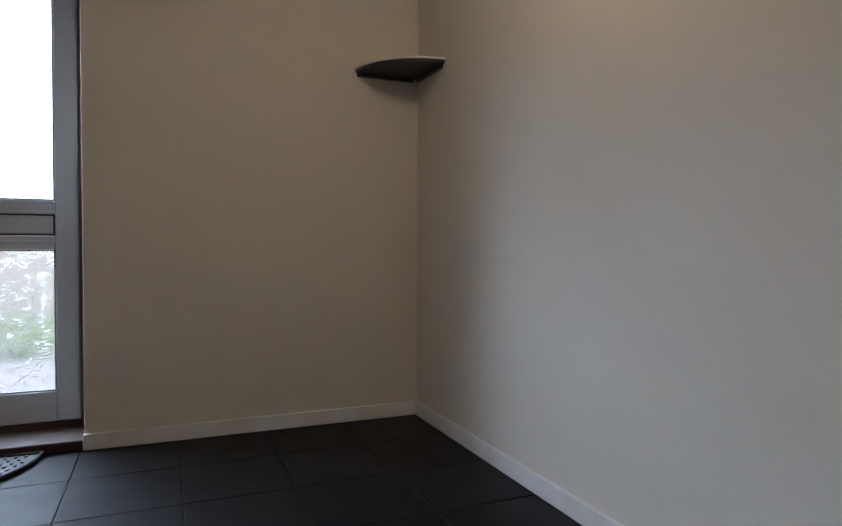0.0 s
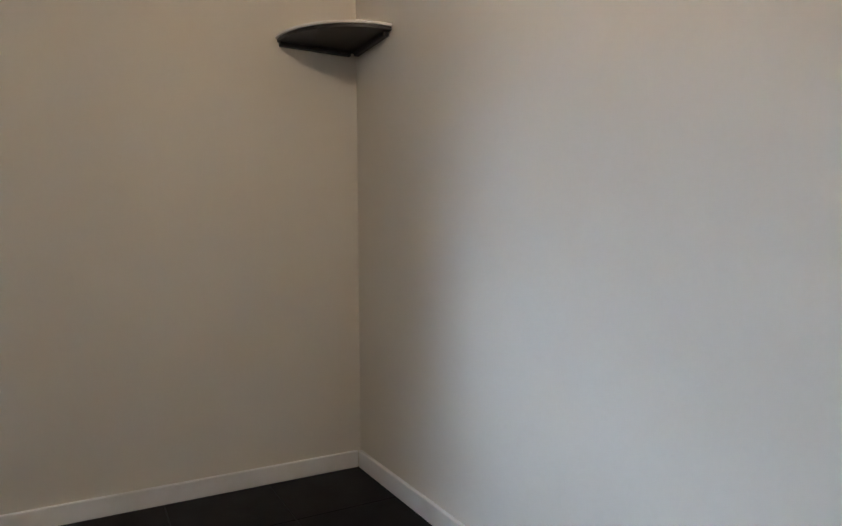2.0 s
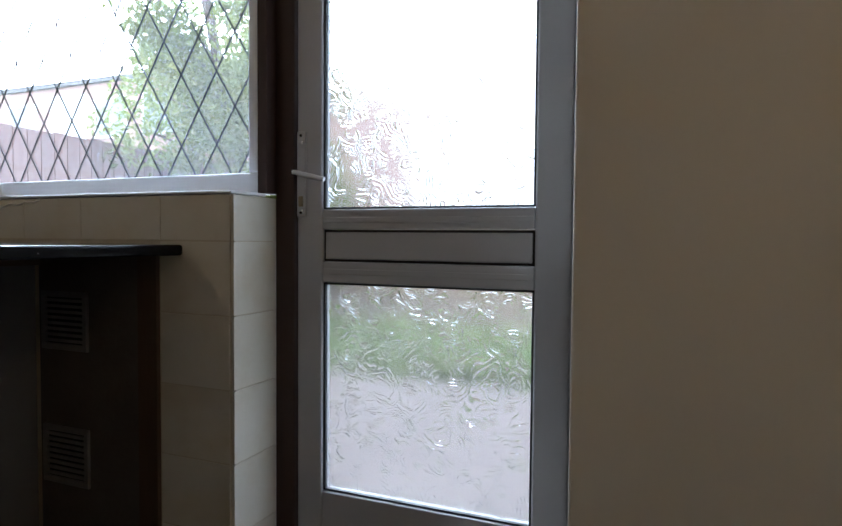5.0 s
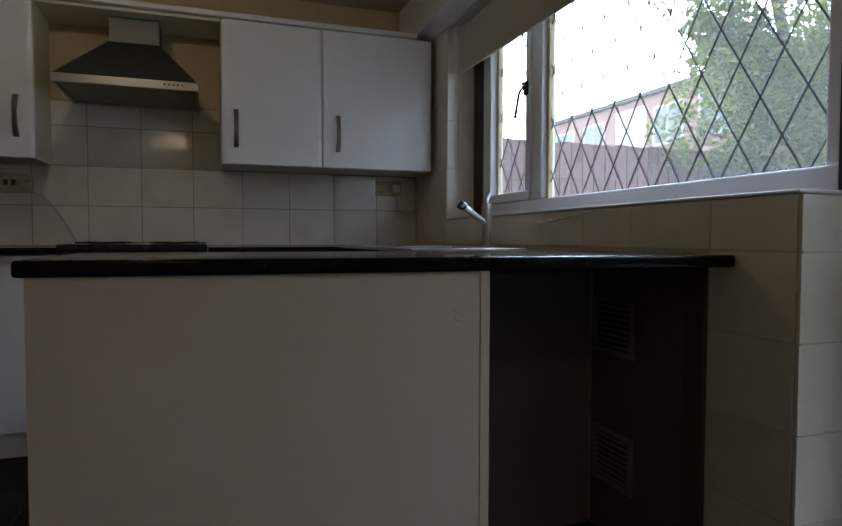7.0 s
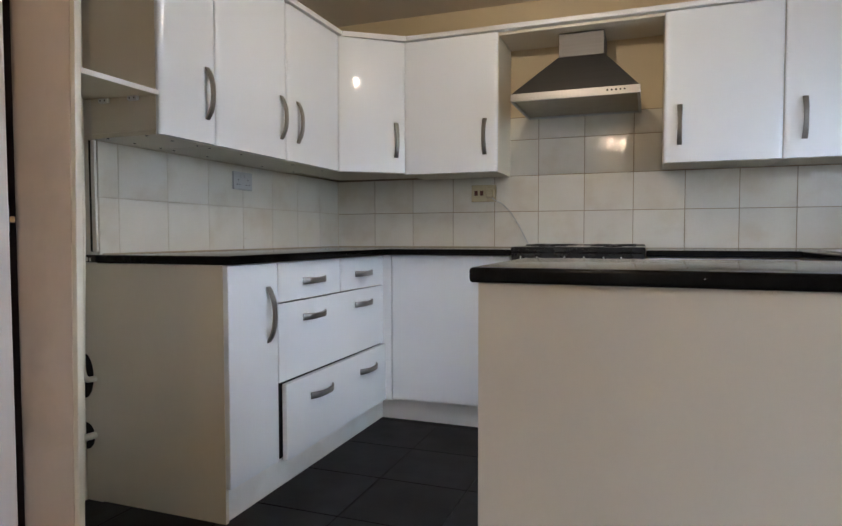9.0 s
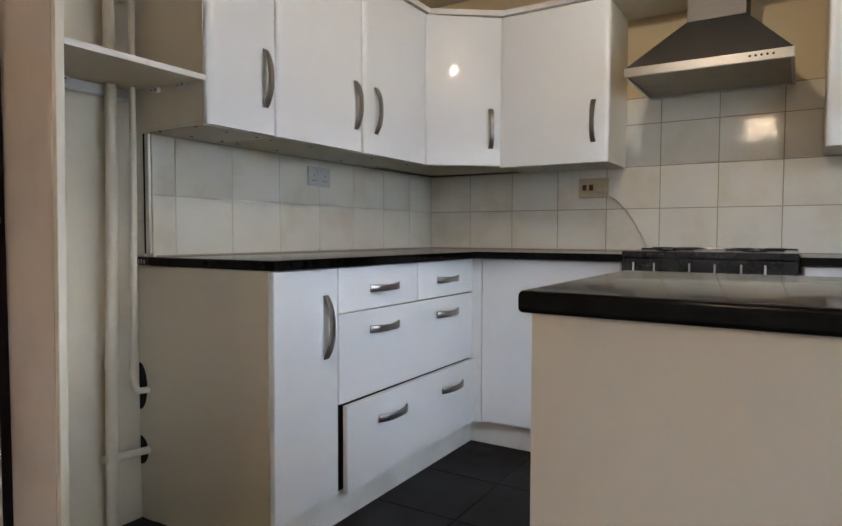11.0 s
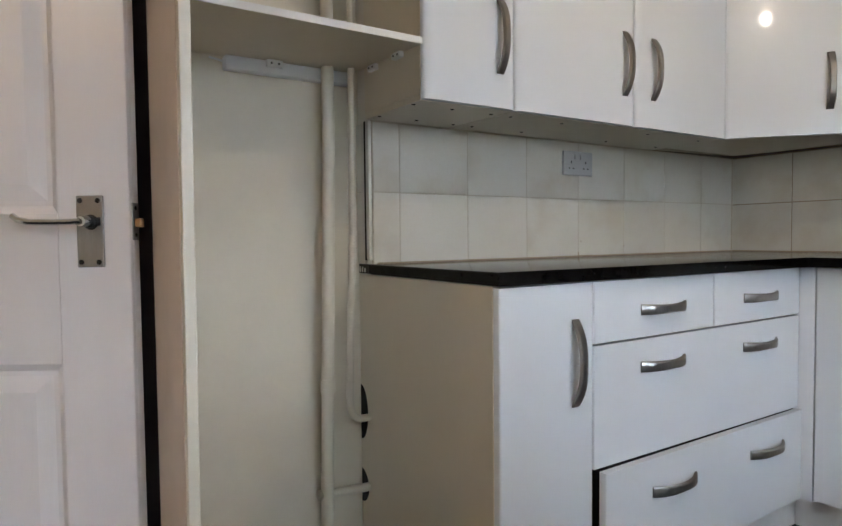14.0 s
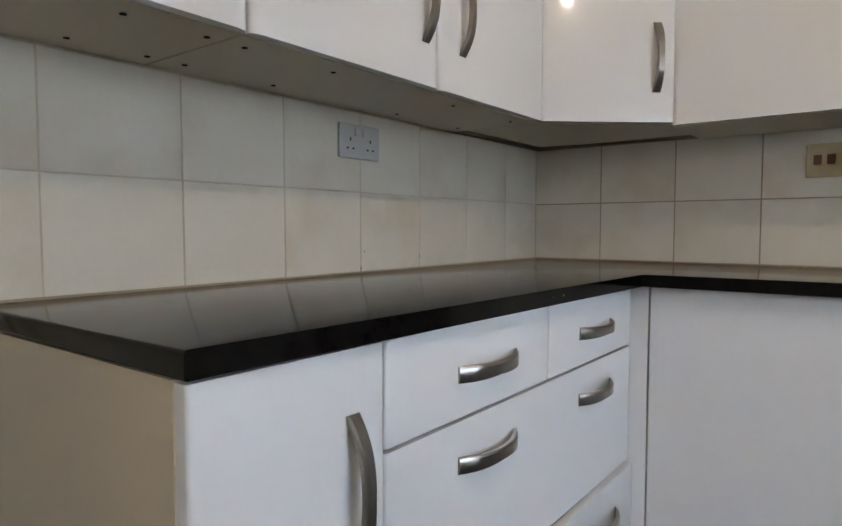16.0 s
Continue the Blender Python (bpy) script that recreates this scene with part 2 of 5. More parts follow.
def glass_material(name, relief=0.0):
    m = bpy.data.materials.new(name)
    m.use_nodes = True
    N, L = m.node_tree.nodes, m.node_tree.links
    b = N["Principled BSDF"]
    b.inputs["Base Color"].default_value = (0.50, 0.51, 0.49, 1) if relief else (0.97, 0.985, 0.98, 1)
    b.inputs["Roughness"].default_value = 0.14 if relief else 0.0
    b.inputs["Transmission Weight"].default_value = 1.0
    b.inputs["IOR"].default_value = 1.45
    if relief:
        tc = N.new("ShaderNodeTexCoord")
        nz = N.new("ShaderNodeTexNoise")
        nz.inputs["Scale"].default_value, nz.inputs["Detail"].default_value = 8.0, 2.0
        L.new(tc.outputs["Object"], nz.inputs[0])
        va = N.new("ShaderNodeVectorMath")
        va.operation = "MULTIPLY_ADD"
        L.new(nz.outputs["Color"], va.inputs[0])
        va.inputs[1].default_value = (0.11, 0.11, 0.11)
        L.new(tc.outputs["Object"], va.inputs[2])
        # scrolling ridges: warped rings round scattered centres
        vo = N.new("ShaderNodeTexVoronoi")
        vo.inputs["Scale"].default_value = 14.0
        L.new(va.outputs[0], vo.inputs["Vector"])
        si = N.new("ShaderNodeMath")
        si.operation = "MULTIPLY"
        si.inputs[1].default_value = 38.0
        L.new(vo.outputs["Distance"], si.inputs[0])
        sn = N.new("ShaderNodeMath")
        sn.operation = "SINE"
        L.new(si.outputs[0], sn.inputs[0])
        pw = N.new("ShaderNodeMapRange")
        pw.interpolation_type = "SMOOTHSTEP"
        L.new(sn.outputs[0], pw.inputs[0])
        pw.inputs[1].default_value, pw.inputs[2].default_value = 0.3, 0.9
        # break the rings up
        n2 = N.new("ShaderNodeTexNoise")
        n2.inputs["Scale"].default_value = 15.0
        L.new(tc.outputs["Object"], n2.inputs[0])
        m2 = N.new("ShaderNodeMapRange")
        L.new(n2.outputs[0], m2.inputs[0])
        m2.inputs[1].default_value, m2.inputs[2].default_value = 0.42, 0.55
        mu = N.new("ShaderNodeMath")
        mu.operation = "MULTIPLY"
        L.new(pw.outputs[0], mu.inputs[0])
        L.new(m2.outputs[0], mu.inputs[1])
        bp = N.new("ShaderNodeBump")
        bp.inputs["Strength"].default_value, bp.inputs["Distance"].default_value = relief, 0.004
        L.new(mu.outputs[0], bp.inputs["Height"])
        L.new(bp.outputs[0], b.inputs["Normal"])
    # translucent veil on the pane: glare haze painted in along with dust
    tl, ms = N.new("ShaderNodeBsdfTranslucent"), N.new("ShaderNodeMixShader")
    tl.inputs[0].default_value = (0.86, 0.90, 0.93, 1)
    ms.inputs[0].default_value = 0.02 if relief else 0.04
    L.new(b.outputs[0], ms.inputs[1])
    L.new(tl.outputs[0], ms.inputs[2])
    L.new(ms.outputs[0], N["Material Output"].inputs[0])
    return m


M_GLASS = glass_material("clear_glass")
M_OBSCURE = glass_material("obscure_scroll_glass", 0.42)
M_BULB = bpy.data.materials.new("lit_bulb")
M_BULB.use_nodes = True
_e = M_BULB.node_tree.nodes["Principled BSDF"]
_e.inputs["Emission Color"].default_value = (1.0, 0.80, 0.57, 1)
_e.inputs["Emission Strength"].default_value = BULB_STRENGTH
M_DIM = M_BULB.copy()
M_DIM.name = "dim_lit_bulb"
M_DIM.node_tree.nodes["Principled BSDF"].inputs["Emission Color"].default_value = (1.0, 0.73, 0.45, 1)
M_DIM.node_tree.nodes["Principled BSDF"].inputs["Emission Strength"].default_value = DINING_STRENGTH

# ---- mesh helpers ----
ORG = {}


def thing(name, label, category, at=(0, 0, 0), group="", kind=""):
    ob = new(name)
    ob.location = at
    ORG[ob] = Vector(at)
    return tagged(ob, label, category, group, kind)


def part(name, bm, mat, parent=None, label="", smooth=False, category="", kind="", group=""):
    """Links bm, in world coordinates, as one mesh under a thing or part."""
    bmesh.ops.recalc_face_normals(bm, faces=bm.faces)
    org = ORG.get(parent, Vector((0, 0, 0)))
    if org.length:
        bmesh.ops.translate(bm, verts=bm.verts, vec=-org)
    me = bpy.data.meshes.new(name)
    bm.to_mesh(me)
    bm.free()
    if smooth:
        for p in me.polygons:
            p.use_smooth = True
        me.set_sharp_from_angle(angle=radians(40))
    me.materials.append(mat)
    ob = new(name, me)
    if parent:
        ob.parent = parent
    ORG[ob] = org
    return tagged(ob, label, category, group, kind)


def slab(x0, x1, y0, y1, z0, z1, bevel=0.0, bm=None, seg=2):
    """A box between two corners, with worn edges."""
    b = bmesh.new()
    bmesh.ops.create_cube(b, size=1)
    for v in b.verts:
        v.co = Vector(((x0 + x1) / 2 + v.co.x * (x1 - x0), (y0 + y1) / 2 + v.co.y * (y1 - y0), (z0 + z1) / 2 + v.co.z * (z1 - z0)))
    if bevel:
        bmesh.ops.bevel(b, geom=b.edges[:], offset=bevel, segments=seg, profile=0.5, affect="EDGES")
    if bm is None:
        return b
    return join(bm, b)


def join(bm, other):
    me = bpy.data.meshes.new("tmp")
    other.to_mesh(me)
    other.free()
    bm.from_mesh(me)
    bpy.data.meshes.remove(me)
    return bm


def moved(bm, m):
    bmesh.ops.transform(bm, matrix=m, verts=bm.verts)
    return bm


def rod(a, b, r, seg=14, r2=None, bm=None):
    """A capped round bar from a to b."""
    a, b = Vector(a), Vector(b)
    d = b - a
    k = bmesh.new()
    bmesh.ops.create_cone(k, cap_ends=True, segments=seg, radius1=r, radius2=r if r2 is None else r2, depth=d.length)
    bmesh.ops.transform(k, matrix=Matrix.Translation((a + b) / 2) @ d.to_track_quat("Z", "Y").to_matrix().to_4x4(), verts=k.verts)
    return k if bm is None else join(bm, k)


def tube(points, r, seg=10):
    """A round bar swept along a polyline."""
    b = bmesh.new()
    pts = [Vector(p) for p in points]
    rings = []
    side = None
    for i, p in enumerate(pts):
        d = (pts[min(i + 1, len(pts) - 1)] - pts[max(i - 1, 0)]).normalized()
        if side is None:
            side = d.orthogonal().normalized()
        side = (side - d * side.dot(d)).normalized()
        up = d.cross(side)
        rings.append([b.verts.new(p + r * (math.cos(2 * math.pi * k / seg) * side + math.sin(2 * math.pi * k / seg) * up)) for k in range(seg)])
    for i in range(len(rings) - 1):
        for k in range(seg):
            b.faces.new((rings[i][k], rings[i][(k + 1) % seg], rings[i + 1][(k + 1) % seg], rings[i + 1][k]))
    b.faces.new(rings[0])
    b.faces.new(rings[-1])
    return b


def prism(outline, z0, z1):
    """A plan outline raised from z0 to z1."""
    b = bmesh.new()
    lo = [b.verts.new((x, y, z0)) for x, y in outline]
    hi = [b.verts.new((x, y, z1)) for x, y in outline]
    n = len(lo)
    b.faces.new(lo[::-1])
    b.faces.new(hi)
    for i in range(n):
        b.faces.new((lo[i], lo[(i + 1) % n], hi[(i + 1) % n], hi[i]))
    return b


def front_panel(p0, p1, z0, z1, thick=0.02, edge=0.03, drop=0.011, gap=0.002):
    """A door or drawer front from plan point p0 to p1, its show side to the right of that way, both upright edges rolled back."""
    p0, p1 = Vector(p0), Vector(p1)
    d = (p1 - p0).normalized()
    n = Vector((d.y, -d.x))
    a, b = p0 + d * gap, p1 - d * gap
    outl = [a, a + n * (thick - drop)]
    for k in range(1, 6):
        f = k / 5 * math.pi / 2
        outl.append(a + d * edge * (1 - math.cos(f)) + n * (thick - drop + drop * math.sin(f)))
    for k in range(5, 0, -1):
        f = k / 5 * math.pi / 2
        outl.append(b - d * edge * (1 - math.cos(f)) + n * (thick - drop + drop * math.sin(f)))
    outl += [b + n * (thick - drop), b]
    bm = prism([(v.x, v.y) for v in outl], z0 + gap, z1 - gap)
    return bm


def bow_handle(mid, along, out, length=0.185, rise=0.028, width=0.02):
    """A flat bowed pull: mid on the front, along and out as directions."""
    mid, along, out = Vector(mid), Vector(along).normalized(), Vector(out).normalized()
    side = along.cross(out)
    b = bmesh.new()
    rings = []
    n = 14
    for i in range(n + 1):
        s = i / n * 2 - 1
        h = rise * (1 - abs(s) ** 2.6)
        w = width / 2 * (0.82 + 0.25 * abs(s))
        c = mid + along * (s * length / 2)
        t0 = 0.0 if abs(s) > 0.93 else h - 0.006
        rings.append([b.verts.new(c + side * w + out * t0), b.verts.new(c + side * w + out * (h + 0.001)),
                      b.verts.new(c + side * w * 0.75 + out * (h + 0.004)), b.verts.new(c - side * w * 0.75 + out * (h + 0.004)),
                      b.verts.new(c - side * w + out * (h + 0.001)), b.verts.new(c - side * w + out * t0)])
    for i in range(n):
        for k in range(6):
            b.faces.new((rings[i][k], rings[i][(k + 1) % 6], rings[i + 1][(k + 1) % 6], rings[i + 1][k]))
    b.faces.new(rings[0])
    b.faces.new(rings[-1])
    return b


TILE_MESH = {}


def piece_mesh(w, h, t, chamfer, mat, name):
    key = (round(w, 4), round(h, 4), t, mat.name)
    if key not in TILE_MESH:
        me = bpy.data.meshes.new(name)
        c = chamfer
        v = [(0, 0, 0), (w, 0, 0), (w, h, 0), (0, h, 0), (0, 0, t - c), (w, 0, t - c), (w, h, t - c), (0, h, t - c),
             (c, c, t), (w - c, c, t), (w - c, h - c, t), (c, h - c, t)]
        f = [(0, 1, 5, 4), (1, 2, 6, 5), (2, 3, 7, 6), (3, 0, 4, 7), (4, 5, 9, 8), (5, 6, 10, 9), (6, 7, 11, 10), (7, 4, 8, 11), (8, 9, 10, 11)]
        me.from_pydata(v, [], f)
        me.materials.append(mat)
        TILE_MESH[key] = me
    return TILE_MESH[key]


def lay_tiles(wall, origin, u, v, us, vs, mat=None, t=0.008, gap=0.0030, name="tile", chamfer=0.0006, tilt=0.002):
    """Tiles in a grid on a plane: origin and the unit ways u and v; us and vs are the joint lines along each."""
    mat = mat or M_TILE
    u, v = Vector(u), Vector(v)
    n = u.cross(v)
    for a0, a1 in zip(us, us[1:]):
        for b0, b1 in zip(vs, vs[1:]):
            w, h = a1 - a0 - gap, b1 - b0 - gap
            if w < 0.01 or h < 0.01:
                continue
            ob = new(name, piece_mesh(w, h, t, chamfer, mat, name))
            p = Vector(origin) + u * (a0 + gap / 2) + v * (b0 + gap / 2)
            rot = Matrix((u, v, n)).transposed().to_4x4()
            wob = Euler((random.uniform(-tilt, tilt), random.uniform(-tilt, tilt), 0)).to_matrix().to_4x4()
            ob.matrix_basis = Matrix.Translation(p) @ rot @ wob
            ob.parent = wall


def structure(name, bm, mat, label, category):
    return part(name, bm, mat, None, label, category=category, kind="structure")


# ---- the shell ----
CEIL = 2.275
EX, EXD, SY = 3.03, 3.0, -4.882       # kitchen and dining faces of the outer wall, south wall
WX = 0.06                               # west wall of the dining end
AX = -0.085                             # back of the alcove

floor = structure("floor", slab(-1.3, 3.32, -5.05, 0.15, -0.2, -0.006), M_JOINT, "dark slate-grey tiled floor with pale thin joints", "floor")
structure("ceiling", slab(-1.3, 3.4, -5.05, 0.15, CEIL, CEIL + 0.15), M_CEIL, "beige painted plaster ceiling", "ceiling")
wall_n = structure("wall_north", slab(-0.3, 3.4, 0.012, 0.16, -0.006, CEIL), M_NORTH, "cream painted wall with white tiles over the worktop", "wall")
wall_w = structure("wall_west", slab(-0.3, -0.012, -1.812, 0.011, -0.006, CEIL), M_WALL, "cream painted kitchen wall with white tiles", "wall")
structure("wall_alcove", slab(-0.3, AX, -2.467, -1.812, -0.006, CEIL), M_ALCOVE, "cream painted alcove wall behind pipes", "wall")
bm = slab(WX - 0.1, WX, -2.479, -2.469, -0.006, CEIL)
slab(WX - 0.1, WX, -5.05, -3.16, -0.006, CEIL, bm=bm)
slab(WX - 0.1, WX, -3.16, -2.475, 2.0, CEIL, bm=bm)
wall_wd = structure("wall_west_dining", bm, M_WALL, "cream painted wall with an inner doorway", "wall")
# unseen box closing the hall; its dark colour stands in for darkness
bm = slab(-1.3, -1.2, -3.6, -2.0, -0.006, CEIL)
slab(-1.2, WX - 0.1, -3.6, -3.5, -0.006, CEIL, bm=bm)
slab(-1.2, -0.3, -2.1, -2.0, -0.006, CEIL, bm=bm)
structure("wall_hall", bm, M_HALL, "unseen hall walls, coloured dark for the unlit hall", "wall")
wall_s = structure("wall_south", slab(WX - 0.1, 3.4, -5.05, SY, -0.006, CEIL), M_WALL, "plain cream painted wall", "wall")
# outer wall: pier north of the window, dwarf wall under it, lintel, dining part
bm = slab(EX + 0.012, 3.34, -0.49, 0.011, -0.006, 2.045)
slab(EX + 0.012, 3.34, -2.548, -0.49, -0.006, 1.035, bm=bm)
slab(EX + 0.012, 3.34, -3.44, -0.004, 2.045, CEIL, bm=bm)
wall_e = structure("wall_east", bm, M_WALL, "outer kitchen wall with white tiles and a wide window", "wall")
wall_ed = structure("wall_east_dining", slab(EXD, 3.34, -5.05, -3.443, -0.006, CEIL, 0.004), M_WALL, "cream painted wall beside the garden door", "wall")
structure("beam", slab(2.92, EX + 0.010, -2.7, -0.005, 2.05, CEIL - 0.001, 0.004), M_WHITE, "white boxed beam over the window", "beam")

# storey mass out of view, added to cut skylight on the patio
structure("sky_block_storey", slab(-6.0, 3.34, -9.0, 3.5, CEIL + 0.16, 5.3), M_BRICK, "unseen added brick storey that shades the patio", "house wall")
bm = slab(EXD - 0.016, EXD - 0.001, SY + 0.016, -3.440, 0, 0.066, 0.004)
structure("baseboard_east", bm, M_WHITE, "white painted baseboard with scuffs", "baseboard")
structure("baseboard_south", slab(WX + 0.001, EXD - 0.016, SY + 0.001, SY + 0.016, 0, 0.068, 0.004), M_WHITE, "white painted baseboard with scuffs", "baseboard")

# ---- window, door wall ----
window = thing("window_1", "wide white window with diamond leaded panes", "window", (3.2, -1.5, 1.04), kind="structure")
FX0, FX1 = 3.180, 3.250
part("wood_frame", slab(FX0 + 0.005, 3.30, -0.628, -0.49, 1.036, 2.04, 0.004), M_BROWN, window, "dark red-brown wooden jamb")
part("window_frame", slab(FX0, FX1, -2.528, -0.63, 1.051, 1.112, 0.006), M_UPVC, window)
part("head", slab(FX0, FX1, -2.528, -0.63, 1.99, 2.044, 0.006), M_UPVC, window)
part("jamb", slab(FX0, FX1, -0.70, -0.63, 1.113, 1.989, 0.006), M_UPVC, window)
part("mullion", slab(FX0, FX1, -1.216, -1.13, 1.113, 1.989, 0.006), M_UPVC, window)
part("jamb", slab(FX0, FX1, -2.528, -2.493, 1.113, 1.989, 0.006), M_UPVC, window)
part("wood_frame", slab(FX0 - 0.006, 3.31, -2.561, -2.529, 1.051, 2.04, 0.003), M_BROWN, window, "dark brown wooden post")
bm = slab(FX0 - 0.012, FX1 - 0.01, -1.128, -0.702, 1.114, 1.155, 0.005)
slab(FX0 - 0.012, FX1 - 0.01, -1.128, -0.702, 1.95, 1.988, 0.005, bm=bm)
slab(FX0 - 0.012, FX1 - 0.01, -0.742, -0.702, 1.155, 1.95, 0.005, bm=bm)
slab(FX0 - 0.012, FX1 - 0.01, -1.128, -1.095, 1.155, 1.95, 0.005, bm=bm)
sash = part("sash", bm, M_UPVC, window, "white opening sash")
part("bead", slab(3.203, 3.226, -0.760, -0.743, 1.156, 1.949), M_BRASS, sash, "yellowed glazing bead")
part("bead", slab(3.203, 3.226, -1.238, -1.217, 1.113, 1.989), M_BRASS, window, "yellowed glazing bead")
part("pane", slab(3.215, 3.219, -1.094, -0.743, 1.156, 1.949), M_GLASS, sash).visible_shadow = False
part("pane", slab(3.215, 3.219, -2.492, -1.217, 1.113, 1.988), M_GLASS, window).visible_shadow = False
part("handle", tube([(3.165, -1.112, 1.60), (3.145, -1.112, 1.60), (3.130, -1.108, 1.58), (3.125, -1.10, 1.53), (3.123, -1.085, 1.47)], 0.006), M_BLACK, sash, "black window catch")
part("catch_plate", slab(3.153, 3.168, -1.127, -1.097, 1.57, 1.63, 0.004), M_BLACK, sash, "black catch plate")


def leads(y0, y1, z0, z1, parent):
    """Diamond leadwork between two heights, each strip its own part."""
    dy, dz = 0.137, 0.22
    slope = dz / dy
    for sgn in (1, -1):
        c0 = 1.425 - sgn * slope * -2.077
        for k in range(-30, 31):
            c = c0 + k * dz
            pts = []
            for y in (y0, y1):
                z = sgn * slope * y + c
                pts.append((y, z))
            cl = []
            for zz in (z0, z1):
                y = (zz - c) / (sgn * slope)
                cl.append((y, zz))
            cand = [(y, z) for y, z in pts + cl if y0 - 1e-6 <= y <= y1 + 1e-6 and z0 - 1e-6 <= z <= z1 + 1e-6]
            cand = sorted(set((round(y, 5), round(z, 5)) for y, z in cand))
            if len(cand) >= 2 and abs(cand[0][0] - cand[-1][0]) > 0.01:
                a, b = cand[0], cand[-1]
                part("lead", rod((3.2135, a[0], a[1]), (3.2135, b[0], b[1]), 0.0027, 6), M_LEAD, parent)


leads(-2.492, -1.24, 1.114, 1.988, window)
leads(-1.094, -0.762, 1.157, 1.949, sash)
part("window_sill", slab(EX - 0.002, FX0 - 0.001, -2.556, -0.492, 1.041, 1.050, 0.003), M_UPVC, window, "white sill strip")

blind = thing("roller_blind", "cream fabric roller blind half lowered over the window", "blind", (3.09, -1.5, 2.0))
part("tube", rod((3.10, -2.50, 2.005), (3.10, -0.53, 2.005), 0.024, 16), M_BLIND, blind, smooth=True)
part("fabric", slab(3.074, 3.077, -2.50, -0.55, 1.80, 2.02), M_BLIND, blind)
part("bottom_bar", slab(3.069, 3.082, -2.50, -0.55, 1.785, 1.803, 0.004), M_BLIND, blind)
part("bracket", slab(3.06, 3.13, -0.53, -0.522, 1.96, 2.044), M_PLASTIC, blind)
bm = bmesh.new()
for i in range(64):
    for dx in (0.0, 0.022):
        if i < 62 or dx == 0:
            k = bmesh.new()
            bmesh.ops.create_icosphere(k, subdivisions=1, radius=0.0036)
            bmesh.ops.translate(k, verts=k.verts, vec=(3.085 + dx, -0.535, 1.98 - i * 0.011))
            join(bm, k)
part("chain", bm, M_YELLOW, blind, "beaded pull chain")

door = thing("door_1", "white framed garden door with scroll-patterned obscure glass", "glazed door", (3.25, -3.02, 0.0), kind="structure")
DX0, DX1 = 3.225, 3.275
part("frame", slab(3.215, 3.31, -2.625, -2.562, 0.0, 2.04, 0.004), M_BROWN, door, "dark brown door post")
part("frame", slab(3.20, 3.31, -3.438, -3.413, 0.0, 2.04, 0.003), M_BROWN, door, "dark brown door post")
part("head", slab(3.18, 3.31, -3.412, -2.626, 2.0, 2.044, 0.003), M_BROWN, door, "dark brown door head")
part("threshold", slab(2.992, 3.33, -3.438, -2.556, -0.004, 0.042, 0.006), M_BROWN, door, "dark red-brown threshold")
part("threshold", slab(DX0 + 0.005, DX1, -3.412, -2.627, 0.0425, 0.0692), M_BROWN, door, "dark brown sill upstand")
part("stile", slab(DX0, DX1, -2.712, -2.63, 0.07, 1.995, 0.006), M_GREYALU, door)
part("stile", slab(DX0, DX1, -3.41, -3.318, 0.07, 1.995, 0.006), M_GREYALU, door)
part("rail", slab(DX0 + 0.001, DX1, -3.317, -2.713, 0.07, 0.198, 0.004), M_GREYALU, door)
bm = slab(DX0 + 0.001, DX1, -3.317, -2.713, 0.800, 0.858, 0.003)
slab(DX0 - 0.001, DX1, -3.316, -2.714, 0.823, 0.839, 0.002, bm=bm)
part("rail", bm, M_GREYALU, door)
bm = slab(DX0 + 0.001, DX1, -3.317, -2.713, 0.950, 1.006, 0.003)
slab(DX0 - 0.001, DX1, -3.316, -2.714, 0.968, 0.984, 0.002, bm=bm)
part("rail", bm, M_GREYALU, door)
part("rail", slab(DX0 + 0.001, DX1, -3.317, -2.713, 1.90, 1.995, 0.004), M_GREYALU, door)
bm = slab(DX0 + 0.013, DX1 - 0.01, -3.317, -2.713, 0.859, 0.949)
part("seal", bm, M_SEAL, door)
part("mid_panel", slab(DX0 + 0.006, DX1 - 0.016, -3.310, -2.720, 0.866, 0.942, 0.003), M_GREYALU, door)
for z0, z1 in ((0.199, 0.799), (1.007, 1.899)):
    bm = slab(DX0 + 0.008, DX0 + 0.02, -3.317, -2.713, z0, z0 + 0.005)
    slab(DX0 + 0.008, DX0 + 0.02, -3.317, -2.713, z1 - 0.005, z1, bm=bm)
    slab(DX0 + 0.008, DX0 + 0.02, -3.317, -3.312, z0 + 0.005, z1 - 0.005, bm=bm)
    slab(DX0 + 0.008, DX0 + 0.02, -2.718, -2.713, z0 + 0.005, z1 - 0.005, bm=bm)
    part("gasket", bm, M_SEAL, door)
    part("pane", slab(DX0 + 0.022, DX0 + 0.027, -3.316, -2.714, z0 + 0.001, z1 - 0.001), M_OBSCURE, door, "scroll-patterned obscure glass").visible_shadow = False
hp = part("handle_plate", slab(DX0 - 0.006, DX0, -2.662, -2.632, 0.985, 1.228, 0.003), M_GREYALU, door, "grey handle plate")
part("lever", tube([(DX0 - 0.006, -2.643, 1.110), (DX0 - 0.036, -2.642, 1.110), (DX0 - 0.043, -2.652, 1.108), (DX0 - 0.044, -2.745, 1.086)], 0.0068), M_UPVC, hp, "white lever", smooth=True)
part("keyhole", slab(DX0 - 0.009, DX0 - 0.0055, -2.653, -2.639, 1.014, 1.044, 0.003), M_FILTER, hp, "dull lock cylinder")
